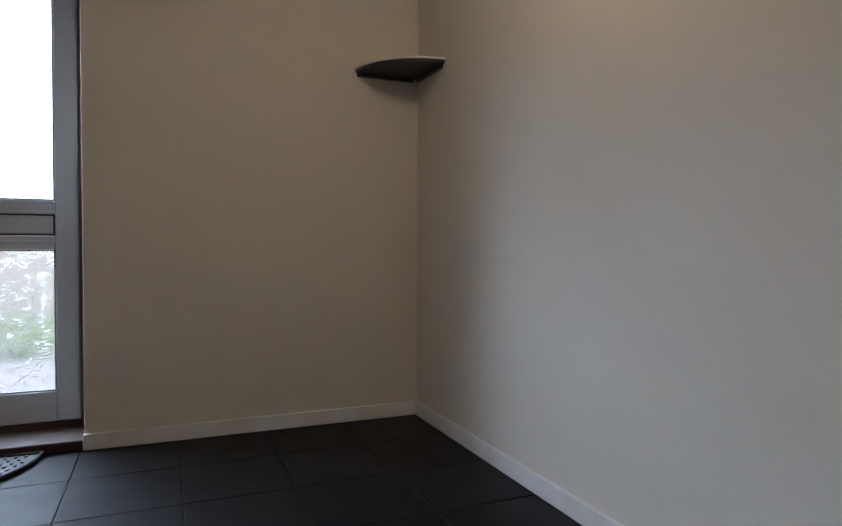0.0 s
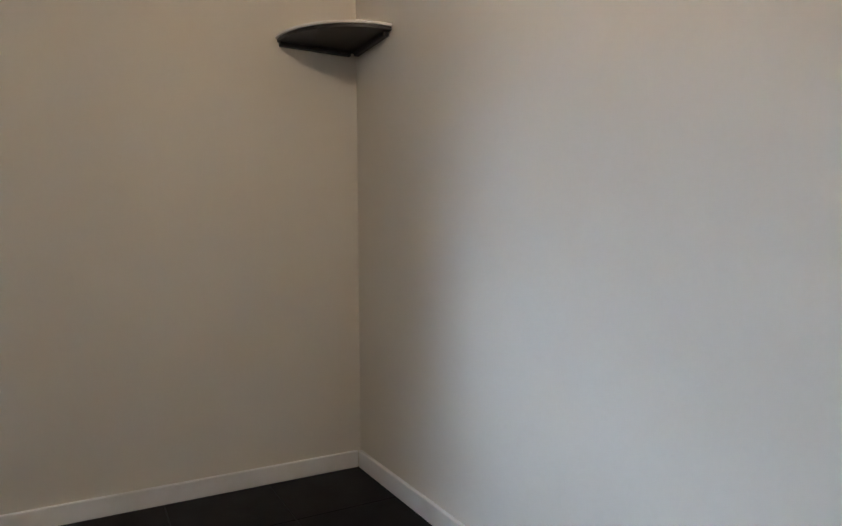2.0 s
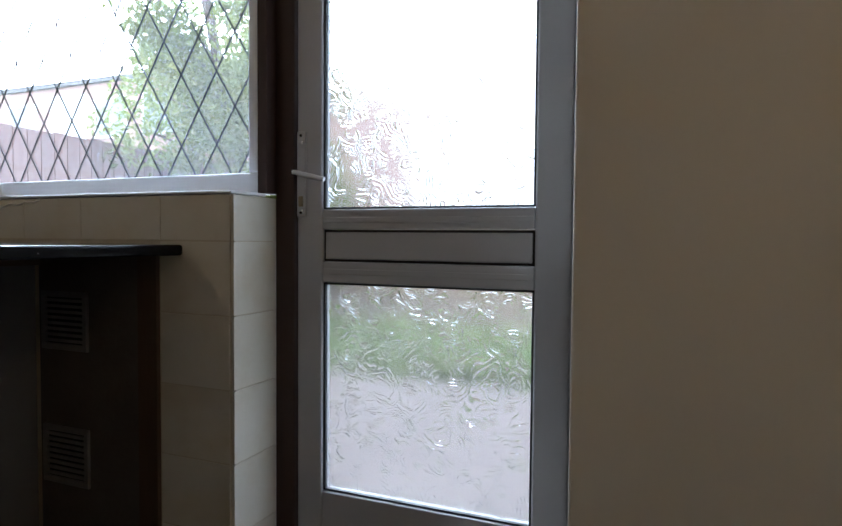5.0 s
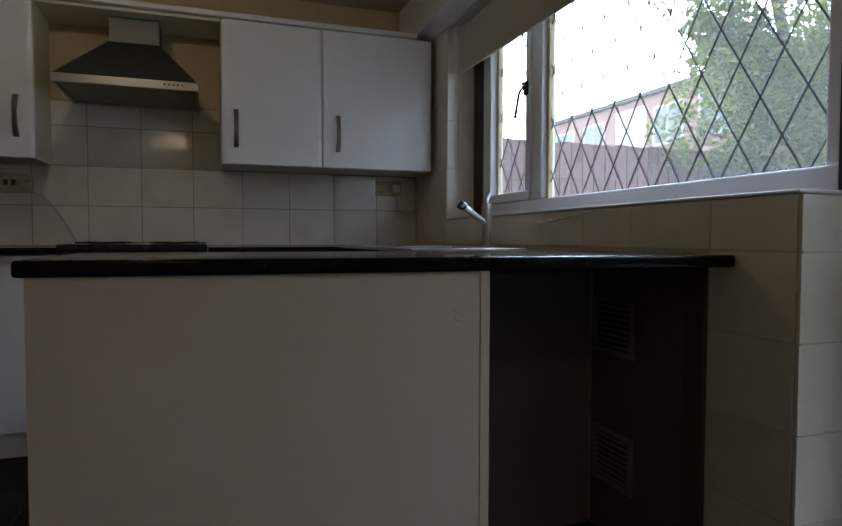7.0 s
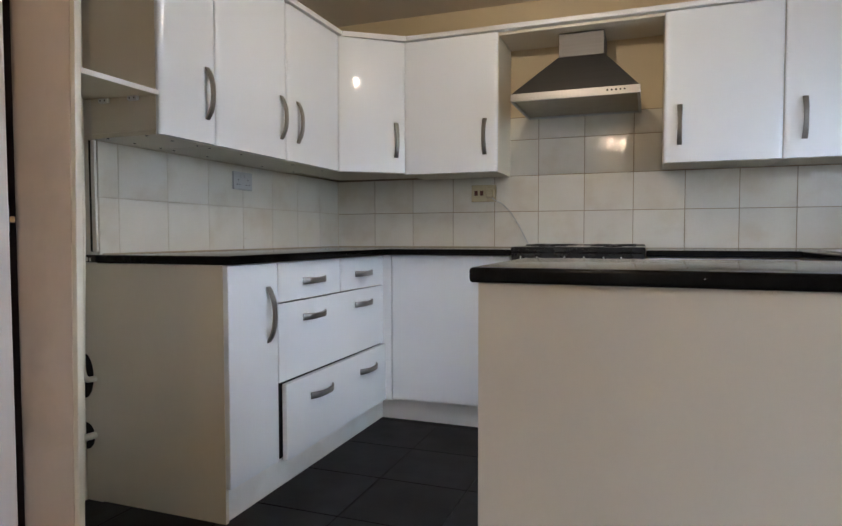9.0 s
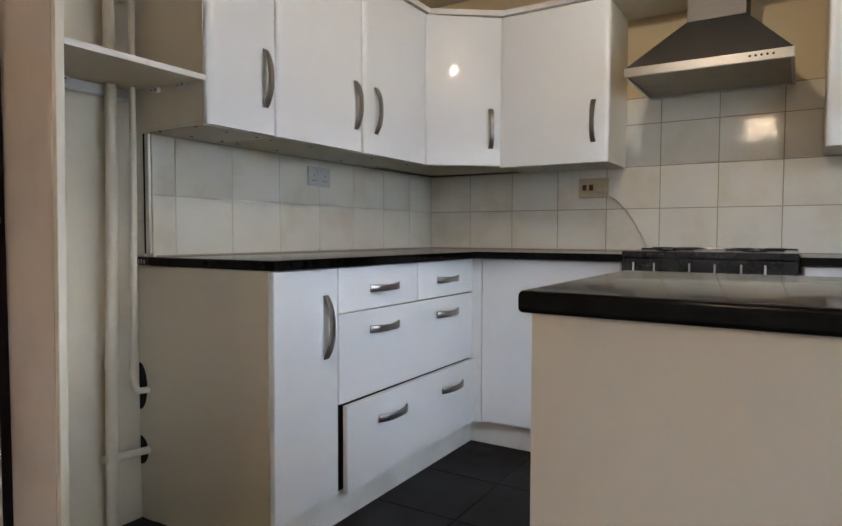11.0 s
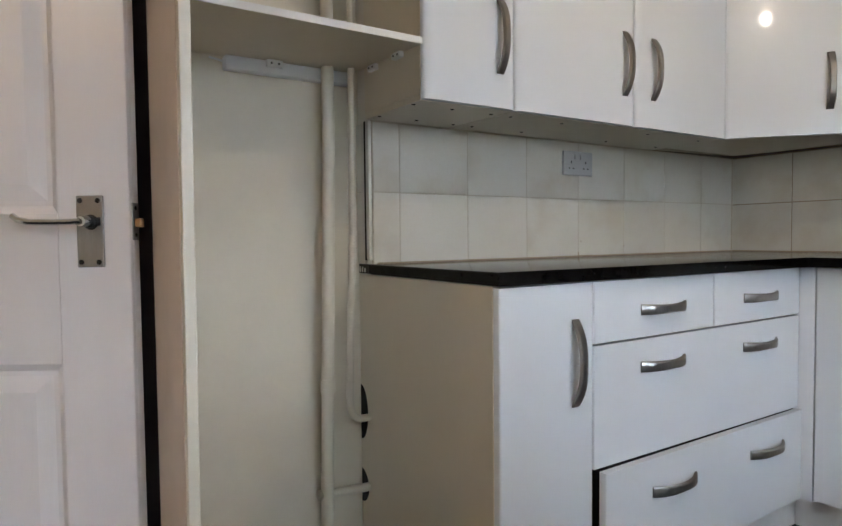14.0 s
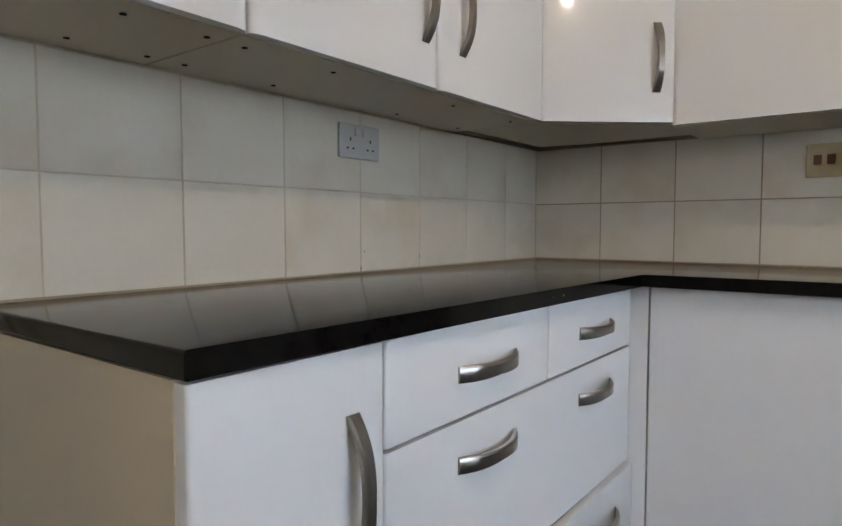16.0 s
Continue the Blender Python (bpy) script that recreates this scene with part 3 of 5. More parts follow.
for sz in (0.997, 1.216):
    part("screw", rod((DX0 - 0.0075, -2.646, sz), (DX0 - 0.0055, -2.646, sz), 0.0042, 10), M_HOLE, hp)
part("screw", rod((DX0 - 0.010, -2.653, 1.195), (DX0 - 0.007, -2.653, 1.195), 0.004, 8), M_CHROME, hp)
part("screw", rod((DX0 - 0.010, -2.653, 1.002), (DX0 - 0.007, -2.653, 1.002), 0.004, 8), M_CHROME, hp)

mat_ob = thing("door_mat", "half-round dark rubber mat at the garden door", "mat", (3.1, -2.99, 0))
pts = [(2.985, -3.30), (2.985, -2.66)]
for k in range(1, 24):
    f = math.pi * k / 24
    pts.append((2.985 - 0.36 * math.sin(f), -2.98 + 0.32 * math.cos(f)))
part("base", prism(pts[::-1], 0.0, 0.010), M_MAT, mat_ob)
bm = tube([(x, y, 0.012) for x, y in pts] + [(pts[0][0], pts[0][1], 0.012)], 0.007, 8)
part("rim", bm, M_MAT, mat_ob)
bm = bmesh.new()
for i in range(-9, 10):
    for j in range(0, 10):
        px, py = 2.96 - j * 0.034, -2.98 + i * 0.034 + (j % 2) * 0.017
        if ((2.985 - px) / 0.34) ** 2 + ((py + 2.98) / 0.30) ** 2 < 0.9:
            slab(px - 0.012, px + 0.008, py - 0.005, py + 0.005, 0.0101, 0.0145, bm=bm)
tagged(part("relief", bm, M_MAT, mat_ob), kind="stuff")

# ---- inner door, ajar ----
hall = thing("inner_door", "white moulded panel door standing ajar", "door", (0.128, -3.118, 0.0))
hall.rotation_euler = (0, 0, math.atan2(0.604, 0.385))
ORG[hall] = Vector((0, 0, 0))
DW, DT = 0.716, 0.031       # along x from the hinge, show face at y = 0, thickness towards +y
core = slab(0, DW, 0.012, DT, 0.01, 1.98, 0.002)
leaf = part("leaf", core, M_DOORW, hall)
cols = [(0.11, 0.30), (0.415, 0.605)]
rows_p = [(0.20, 0.785), (1.018, 1.62), (1.72, 1.88)]
bm = slab(0, 0.11, 0, 0.0121, 0.01, 1.98, 0.002)
slab(0.605, DW, 0, 0.0121, 0.01, 1.98, 0.002, bm=bm)
slab(0.30, 0.415, 0, 0.0121, 0.01, 1.98, bm=bm)
for z0, z1 in ((0.01, 0.20), (0.785, 1.018), (1.62, 1.72), (1.88, 1.98)):
    for x0, x1 in cols:
        slab(x0, x1, 0.0002, 0.0121, z0, z1, bm=bm)
part("rails", bm, M_DOORW, leaf)
for x0, x1 in cols:
    for z0, z1 in rows_p:
        b = bmesh.new()
        def ring(i, y):
            return [b.verts.new((x0 + i, y, z0 + i)), b.verts.new((x1 - i, y, z0 + i)), b.verts.new((x1 - i, y, z1 - i)), b.verts.new((x0 + i, y, z1 - i))]
        rs = [ring(0.0, 0.0005), ring(0.012, 0.011), ring(0.020, 0.011), ring(0.045, 0.0035)]
        for r0, r1 in zip(rs, rs[1:]):
            for k in range(4):
                b.faces.new((r0[k], r0[(k + 1) % 4], r1[(k + 1) % 4], r1[k]))
        b.faces.new(rs[-1])
        part("door_panel", b, M_DOORW, leaf)
plate = part("handle_plate", slab(0.636, 0.677, -0.004, 0.0, 0.935, 1.045, 0.0015), M_HANDLE, leaf, "worn steel handle plate")
for sx in (0.643, 0.670):
    for sz in (0.943, 1.037):
        part("screw", rod((sx, -0.0058, sz), (sx, -0.0035, sz), 0.0040, 12, 0.0030), M_BLACK, plate, "dark domed screw", smooth=True)
part("bushing", rod((0.658, -0.004, 1.004), (0.658, -0.0085, 1.004), 0.0118, 18, 0.0105), M_BLACK, plate, "black worn bushing", smooth=True)
part("bushing_stop", slab(0.660, 0.6735, -0.0065, -0.0041, 0.9985, 1.0115, 0.001), M_BLACK, plate, "black stop beside the bushing")
part("lever_boss", rod((0.656, -0.0086, 1.005), (0.656, -0.03, 1.005), 0.0088, 16, 0.0075), M_CHROME, plate, "chrome boss", smooth=True)
part("lever", tube([(0.655, -0.03, 1.005), (0.645, -0.036, 1.004), (0.62, -0.038, 1.0035), (0.585, -0.037, 1.004), (0.566, -0.034, 1.008), (0.556, -0.030, 1.014)], 0.0048, 8), M_CHROME, plate, "thin scrolled lever", smooth=True)
lp = part("latch_plate", slab(DW - 0.0005, DW + 0.0015, 0.007, 0.0275, 0.976, 1.034, 0.0005), M_HANDLE, leaf, "steel latch plate")
part("latch_bolt", slab(DW + 0.0015, DW + 0.012, 0.011, 0.0235, 0.996, 1.010, 0.002), M_BRASSY, lp, "brassy latch bolt")
for sz in (0.984, 1.026):
    part("screw", rod((DW + 0.001, 0.017, sz), (DW + 0.002, 0.017, sz), 0.0035, 10), M_HOLE, lp)

# dark strip stands for the door frame and the shadow next to it
lining = thing("door_lining", "dark brown lining, frame and shadow in one, beside the inner door", "door lining", (0.25, -2.472, 0))
part("board", prism([(WX + 0.001, -2.479), (0.470, -2.478), (0.470, -2.4685), (WX + 0.001, -2.4685)], 0.0, 2.0), M_BROWN, lining)
part("edge_bead", prism([(0.4702, -2.4785), (0.4855, -2.4785), (0.4855, -2.4685), (0.4702, -2.4685)], 0.0, 2.0), M_BROWN, lining, "dark edge split off the lining")

# ---- alcove: tall end board, shelf, pipes ----
board = thing("end_board", "tall stained beige end board of the open alcove", "end panel", (0.3, -2.458, 0))
def leaning(bm):
    """The front edge of the end board stands out of plumb."""
    for v in bm.verts:
        if v.co.x > 0.6:
            v.co.x += (v.co.z - 1.2) * 0.022
    return bm


part("board", leaning(prism([(AX + 0.001, -2.468), (0.4858, -2.468), (0.4858, -2.478), (0.650, -2.469), (0.650, -2.452), (AX + 0.001, -2.452)], 0.0, CEIL - 0.002)), M_STUB, board)
part("edge_strip", leaning(slab(0.6502, 0.665, -2.4685, -2.4515, 0.0, CEIL - 0.002, 0.002)), M_CARC, board, "pale front edge strip")

shelf = thing("alcove_shelf", "pale board shelf across the alcove", "shelf", (0.1, -2.1, 1.437))
bm = slab(AX + 0.002, 0.303, -2.448, -1.838, 1.437, 1.453, 0.001)
for v in bm.verts:
    v.co.z += (0.303 - v.co.x) * 0.032       # the board rises towards the wall
part("board", bm, M_CARC, shelf)
part("edge_strip", slab(0.303, 0.306, -2.448, -1.838, 1.437, 1.453), M_WHITE, shelf)
for px, py, ax in ((0.075, -1.840, 0), (0.205, -1.840, 0), (-0.04, -2.08, 1)):
    b = slab(px - 0.02, px + 0.02, py - 0.014, py, 1.425, 1.4408, 0.002) if ax == 0 else slab(-0.046, -0.032, py - 0.022, py + 0.022, 1.428, 1.4472, 0.002)
    blk = part("bracket_block", b, M_PLASTIC, shelf, "white plastic joint block")
    for s in (-0.010, 0.010):
        if ax == 0:
            part("screw", rod((px + s, py - 0.0145, 1.433), (px + s, py - 0.0138, 1.433), 0.003, 8), M_HOLE, blk)
        else:
            part("screw", rod((-0.0316, py + s, 1.437), (-0.0325, py + s, 1.437), 0.003, 8), M_HOLE, blk)
trunk = thing("cable_trunking", "white plastic cable trunking under the shelf", "trunking", (AX, -2.02, 1.42))
part("cover", slab(AX + 0.001, AX + 0.036, -2.205, -1.838, 1.413, 1.4475, 0.004), M_PLASTIC, trunk)
part("cable", tube([(AX + 0.02, -2.205, 1.432), (AX + 0.02, -2.225, 1.436), (AX + 0.012, -2.24, 1.441)], 0.003, 6), M_PLASTIC, trunk)

pipe = thing("waste_pipe", "thick cream painted upright pipe in the alcove", "pipe", (-0.057, -1.93, 0))
part("riser", tube([(-0.030, -1.958, 0.0), (-0.031, -1.948, 0.5), (-0.029, -1.933, 1.2), (-0.030, -1.933, CEIL - 0.002)], 0.0175, 18), M_PIPE, pipe, smooth=True)
bm = rod((-0.030, -1.947, 0.545), (-0.031, -1.946, 0.580), 0.0215, 16, 0.0195)
part("collar", bm, M_PIPE, pipe, "lumpy painted joint", smooth=True)
gas = thing("supply_pipe", "thin cream painted pipe bending into the cabinet side", "pipe", (-0.012, -1.874, 0.46))
part("tube", tube([(-0.008, -1.868, CEIL - 0.002), (-0.009, -1.869, 1.7), (-0.007, -1.875, 1.0), (-0.008, -1.889, 0.54), (-0.009, -1.888, 0.500), (-0.014, -1.877, 0.470), (-0.024, -1.854, 0.454), (-0.036, -1.80, 0.447)], 0.0105, 12), M_PIPE, gas, smooth=True)
part("pipe_clip", slab(AX + 0.001, -0.012, -1.880, -1.856, 1.73, 1.745, 0.003), M_PIPE, gas)
low = thing("low_pipe", "cream painted pipe from the riser into the cabinet side", "pipe", (-0.04, -1.95, 0.25))
part("tube", tube([(-0.034, -1.980, 0.256), (-0.034, -1.94, 0.253), (-0.036, -1.87, 0.245), (-0.038, -1.80, 0.240)], 0.0125, 12), M_PIPE, low, smooth=True)

# ---- base units, west run ----
FXB = 0.535       # carcass front of the west run
TOPZ = 0.868
UW = (1, 0, 0)
side = thing("base_cabinet", "white base cabinet with beige side panel at the open end", "cabinet", (0.25, -1.67, 0))
sp_ = prism([(AX + 0.004, -1.816), (FXB, -1.816), (FXB, -1.800), (AX + 0.004, -1.800)], 0.0, TOPZ)
# two cut-outs for pipes at the back edge of the side panel
end_panel = part("side_panel", sp_, M_CARC, side, "beige side panel with pipe holes")
for hz, hh in ((0.457, 0.082), (0.235, 0.05)):
    outl = [(AX + 0.0045 + 0.042 * math.cos(a), hz + hh * math.sin(a)) for a in [math.pi * (k / 12 - 0.5) for k in range(13)]]
    b = bmesh.new()
    f = b.faces.new([b.verts.new((x, -1.8172, z)) for x, z in outl])
    ext = bmesh.ops.extrude_face_region(b, geom=[f])
    bmesh.ops.translate(b, verts=[v for v in ext["geom"] if isinstance(v, bmesh.types.BMVert)], vec=(0, 0.001, 0))
    part("pipe_hole", b, M_HOLE, end_panel, "dark rough pipe hole")
part("body", slab(0.0, FXB - 0.002, -1.798, -1.52, 0.112, TOPZ - 0.002), M_CARC, side)
bd = part("door", front_panel((FXB, -1.816), (FXB, -1.524), 0.118, 0.8675, edge=0.006, drop=0.004), M_GLOSS, side, "white door front", smooth=True)
part("handle", bow_handle((FXB + 0.0195, -1.586, 0.680), (0, 0, 1), UW, 0.205, 0.030, 0.022), M_HANDLE, bd, "brushed bow handle", smooth=True)

dr = thing("drawer_unit", "white drawer unit with the lowest drawer not quite shut", "drawer unit", (0.25, -1.03, 0))
part("body", slab(0.0, FXB - 0.003, -1.518, -0.555, 0.112, TOPZ - 0.002), M_CARC, dr)
for y0, y1, z0, z1, hy, hz in ((-1.524, -1.031, 0.716, 0.8675, (-1.258,), 0.787), (-1.031, -0.553, 0.716, 0.8675, (-0.79,), 0.787), (-1.524, -0.553, 0.412, 0.714, (-1.258, -0.79), 0.642)):
    d_ = part("drawer", front_panel((FXB, y0), (FXB, y1), z0, z1, edge=0.006, drop=0.004), M_GLOSS, dr, "white drawer front", smooth=True)
    for h in hy:
        part("handle", bow_handle((FXB + 0.0195, h, hz), (0, 1, 0), UW, 0.185, 0.028, 0.026), M_HANDLE, d_, "brushed bow handle", smooth=True)
b = front_panel((0, -1.503), (0, -0.548), 0.110, 0.407, edge=0.006, drop=0.004)
skew = Matrix.Translation((FXB + 0.010, 0, 0)) @ Matrix.Translation((0, -0.54, 0)) @ Matrix.Rotation(radians(0.5), 4, "Z") @ Matrix.Translation((0, 0.54, 0))
d_ = part("drawer", moved(b, skew), M_GLOSS, dr, "white drawer front, pulled slightly out", smooth=True)
for h in (-1.228, -0.765):
    b = bow_handle((0.0195, h, 0.318), (0, 1, 0), UW, 0.19, 0.028, 0.026)
    part("handle", moved(b, skew), M_HANDLE, d_, "brushed bow handle", smooth=True)
# black sheet over the carcass draws the shade behind the drawer front
part("drawer_gap_shade", slab(FXB - 0.002, FXB + 0.001, -1.517, -0.545, 0.114, 0.41), M_HOLE, dr, "dark sheet for the shade behind the lowest drawer")
post = thing("corner_post", "white filler post between the cabinet runs", "filler post", (0.57, -0.53, 0))
part("post", prism([(FXB, -0.5515), (0.5985, -0.5515), (0.5985, -0.49), (FXB, -0.49)], 0.112, TOPZ - 0.001), M_GLOSS, post)
plin = thing("plinth", "scuffed white kickboard under the drawers", "kickboard", (0.5, -1.1, 0))
part("board", slab(0.512, 0.527, -1.798, -0.495, 0.0, 0.112, 0.002), M_WHITE, plin)
plin2 = thing("plinth", "scuffed white kickboard under the corner unit", "kickboard", (0.9, -0.51, 0))
part("board", slab(0.5275, 1.228, -0.508, -0.494, 0.0, 0.128, 0.002), M_WHITE, plin2)

# ---- base units, north run ----
FYN = -0.532
nb = thing("base_cabinet", "white corner base cabinet with a plain door", "cabinet", (0.9, -0.3, 0))
part("body", slab(0.592, 1.225, FYN + 0.002, -0.01, 0.13, TOPZ - 0.002), M_CARC, nb)
part("door", front_panel((0.600, FYN), (1.222, FYN), 0.118, 0.8675, edge=0.006, drop=0.004), M_GLOSS, nb, "white door front", smooth=True)
nb2 = thing("base_cabinet", "white base cabinet beside the cooker", "cabinet", (2.1, -0.3, 0))
part("body", slab(1.845, 2.44, FYN + 0.002, -0.01, 0.0, TOPZ - 0.002), M_CARC, nb2)
part("door", front_panel((1.848, FYN), (2.438, FYN), 0.118, 0.8675, edge=0.006, drop=0.004), M_GLOSS, nb2, "white door front", smooth=True)
nb3 = thing("sink_cabinet", "white sink base cabinet under the window", "cabinet", (2.7, -1.0, 0))
part("body", slab(2.462, EX - 0.012, -1.80, -0.01, 0.0, 0.72), M_CARC, nb3)
part("door", front_panel((2.46, -0.56), (2.46, -1.16), 0.118, 0.8675, edge=0.006, drop=0.004), M_GLOSS, nb3, "white door front", smooth=True)
part("door", front_panel((2.46, -1.16), (2.46, -1.76), 0.118, 0.8675, edge=0.006, drop=0.004), M_GLOSS, nb3, "white door front", smooth=True)


def worktop(name, outline, label, z0=0.8695, z1=0.900):
    """A worktop slab with a rolled front edge."""
    t = thing(name, label, "worktop", (outline[0][0], outline[0][1], z0))
    b = prism(outline, z0, z1)
    es = [e for e in b.edges if abs(e.verts[0].co.z - e.verts[1].co.z) < 1e-5]
    bmesh.ops.bevel(b, geom=es, offset=0.007, segments=4, profile=0.5, affect="EDGES")
    part("slab", b, M_TOP, t, smooth=True)
    return t


wtw = worktop("worktop", [(-0.010, -1.82), (0.563, -1.82), (0.588, -0.583), (1.230, -0.580), (1.230, -0.010), (-0.010, -0.010)], "glossy black laminate worktop turning the corner")
part("worn_end", slab(-0.078, -0.011, -1.82, -1.80, 0.872, 0.8995, 0.003), M_BLACK, wtw, "chipped dark worktop end")
for x in (-0.07, -0.055, -0.04):
    part("chip", slab(x, x + 0.006, -1.8215, -1.8195, 0.876, 0.885 + random.uniform(0, 0.008)), M_CARC, wtw, "pale chip in the worktop end")
# eastern worktop with the sink let into it
wte = thing("worktop", "glossy black laminate worktop round the sink", "worktop", (2.7, -0.5, 0.87))
part("slab", slab(1.838, 2.44, -0.577, -0.010, 0.872, 0.900, 0.005), M_TOP, wte)
bm = slab(2.4402, EX - 0.010, -0.45, -0.010, 0.8721, 0.8999, 0.002)
part("slab", bm, M_TOP, wte)
bm = slab(2.4402, 2.53, -1.775, -0.4502, 0.8721, 0.8999, 0.004)
slab(2.97, EX - 0.010, -1.775, -0.4502, 0.8721, 0.8999, 0.002, bm=bm)
slab(2.5302, 2.9698, -1.775, -1.45, 0.8721, 0.8999, bm=bm)
part("slab", bm, M_TOP, wte)
isl = worktop("worktop", [(1.526, -2.344), (EX - 0.012, -2.400), (EX - 0.012, -1.80), (1.526, -1.80)], "glossy black laminate peninsula worktop with chipped edge", 0.8745, 0.9045)
for i in range(3):
    x = 1.6 + random.random() * 1.3
    z = 0.890 + random.uniform(-0.008, 0.01)
    r = random.uniform(0.001, 0.0018)
    b = bmesh.new()
    bmesh.ops.create_icosphere(b, subdivisions=1, radius=r)
    for v in b.verts:
        v.co = Vector((x + v.co.x * 1.6, -2.3444 - (x - 1.526) * 0.0375 + v.co.y * 0.15, z + v.co.z))
    part("chip", b, M_DARK, isl, "small grey chip")
for y, r in ((-0.9, 0.0018), (-1.02, 0.0024), (-1.065, 0.0015)):
    b = bmesh.new()
    bmesh.ops.create_icosphere(b, subdivisions=1, radius=r)
    for v in b.verts:
        v.co = Vector((0.5634 + (y + 1.82) * 0.0202 + v.co.x * 0.15, y + v.co.y * 1.2, 0.885 + v.co.z))
    part("chip", b, M_DARK, wtw, "small grey chip")

# sink, drainer, tap
sink = thing("sink", "stainless steel sink with ribbed drainer", "sink", (2.75, -0.95, 0.90))
bm = slab(2.52, 2.98, -0.90, -0.44, 0.9005, 0.9045, 0.001)
part("drainer", bm, M_STEEL, sink)
for i in range(9):
    part("rib", slab(2.58 + i * 0.04, 2.592 + i * 0.04, -0.86, -0.48, 0.9046, 0.9085, 0.0015), M_STEEL, sink)
bm = slab(2.52, 2.56, -1.46, -0.9005, 0.9005, 0.9045, 0.001)
slab(2.90, 2.98, -1.46, -0.9005, 0.9005, 0.9045, 0.001, bm=bm)
slab(2.5605, 2.8995, -1.46, -1.40, 0.9005, 0.9045, 0.001, bm=bm)
part("rim", bm, M_STEEL, sink)
bm = slab(2.56, 2.90, -1.40, -0.901, 0.74, 0.743)
slab(2.557, 2.56, -1.40, -0.901, 0.743, 0.9004, bm=bm)
slab(2.90, 2.903, -1.40, -0.901, 0.743, 0.9004, bm=bm)
slab(2.56, 2.90, -1.403, -1.40, 0.743, 0.9004, bm=bm)
slab(2.56, 2.90, -0.901, -0.898, 0.743, 0.9004, bm=bm)
part("bowl", bm, M_STEEL, sink)
tap = thing("mixer_tap", "steel mixer tap with a slanting straight spout", "tap", (2.95, -1.165, 0.9045))
part("body", rod((2.95, -1.165, 0.9046), (2.95, -1.165, 1.09), 0.021, 20), M_STEEL, tap, smooth=True)
part("collar", rod((2.95, -1.165, 0.9046), (2.95, -1.165, 0.924), 0.027, 20), M_STEEL, tap, smooth=True)
part("spout", tube([(2.945, -1.167, 1.005), (2.90, -1.18, 1.03), (2.825, -1.205, 1.075)], 0.0135, 14), M_STEEL, tap, "slanting spout", smooth=True)
part("nozzle", tube([(2.832, -1.203, 1.071), (2.818, -1.207, 1.079), (2.812, -1.209, 1.066)], 0.017, 14), M_BLACK, tap, "black nozzle", smooth=True)
part("lever", tube([(2.95, -1.165, 1.09), (2.952, -1.163, 1.108), (2.97, -1.15, 1.125)], 0.010, 12), M_STEEL, tap, "lever on top", smooth=True)

# cooker
ck = thing("cooker", "black gas cooker set between the cabinets", "cooker", (1.534, -0.3, 0))
part("body", slab(1.236, 1.832, -0.565, -0.012, 0.0, 0.885, 0.004), M_BLACK, ck)
part("hob", slab(1.234, 1.834, -0.60, -0.05, 0.886, 0.914, 0.006), M_BLACK, ck, "black hob top")
part("back_rail", slab(1.24, 1.83, -0.049, -0.014, 0.886, 0.920, 0.005), M_BLACK, ck)
part("control_panel", slab(1.238, 1.830, -0.61, -0.566, 0.80, 0.8855, 0.004), M_BLACK, ck, "black control panel")
part("oven_door", slab(1.242, 1.826, -0.60, -0.566, 0.14, 0.78, 0.005), M_BLACK, ck, "black oven door")
part("oven_handle", tube([(1.29, -0.60, 0.74), (1.29, -0.635, 0.742), (1.78, -0.635, 0.742), (1.78, -0.60, 0.74)], 0.009), M_STEEL, ck, "steel oven handle")
for i, x in enumerate((1.29, 1.365, 1.49, 1.575, 1.66, 1.735)):
    kn = part("knob", rod((x, -0.61, 0.848), (x, -0.628, 0.848), 0.018, 16), M_BLACK, ck, "black knob", smooth=True)
    part("lever", slab(x - 0.004, x + 0.004, -0.642, -0.628, 0.828, 0.872, 0.002), M_CHROME, kn, "chrome grip")
for bx in (1.38, 1.69):
    for by in (-0.45, -0.2):
        bn = part("burner", rod((bx, by, 0.913), (bx, by, 0.920), 0.04, 18), M_BLACK, ck)
        for a in range(4):
            c, s = math.cos(a * math.pi / 2), math.sin(a * math.pi / 2)
            part("grate_bar", rod((bx + c * 0.02, by + s * 0.02, 0.920), (bx + c * 0.10, by + s * 0.10, 0.920), 0.004, 6), M_BLACK, bn)

# ---- peninsula ----
pen = thing("peninsula_cabinet", "peninsula cabinet with plain cream back panel", "cabinet", (2.0, -2.1, 0))
bp_ = part("back_panel", prism([(1.541, -2.333), (2.372, -2.364), (2.372, -2.346), (1.541, -2.315)], 0.0, 0.874), M_PANEL, pen, "plain cream back panel with scuffs")
part("edge_strip", prism([(2.373, -2.366), (2.393, -2.367), (2.393, -2.347), (2.373, -2.346)], 0.0, 0.874), M_CARC, pen, "pale edging strip")
part("body", prism([(1.545, -2.3145), (2.392, -2.3455), (2.392, -1.83), (1.545, -1.83)], 0.0, 0.874), M_CARC, pen)
part("door", front_panel((2.39, -1.83), (1.545, -1.83), 0.118, 0.8675, edge=0.006, drop=0.004), M_GLOSS, pen, "white door front", smooth=True)
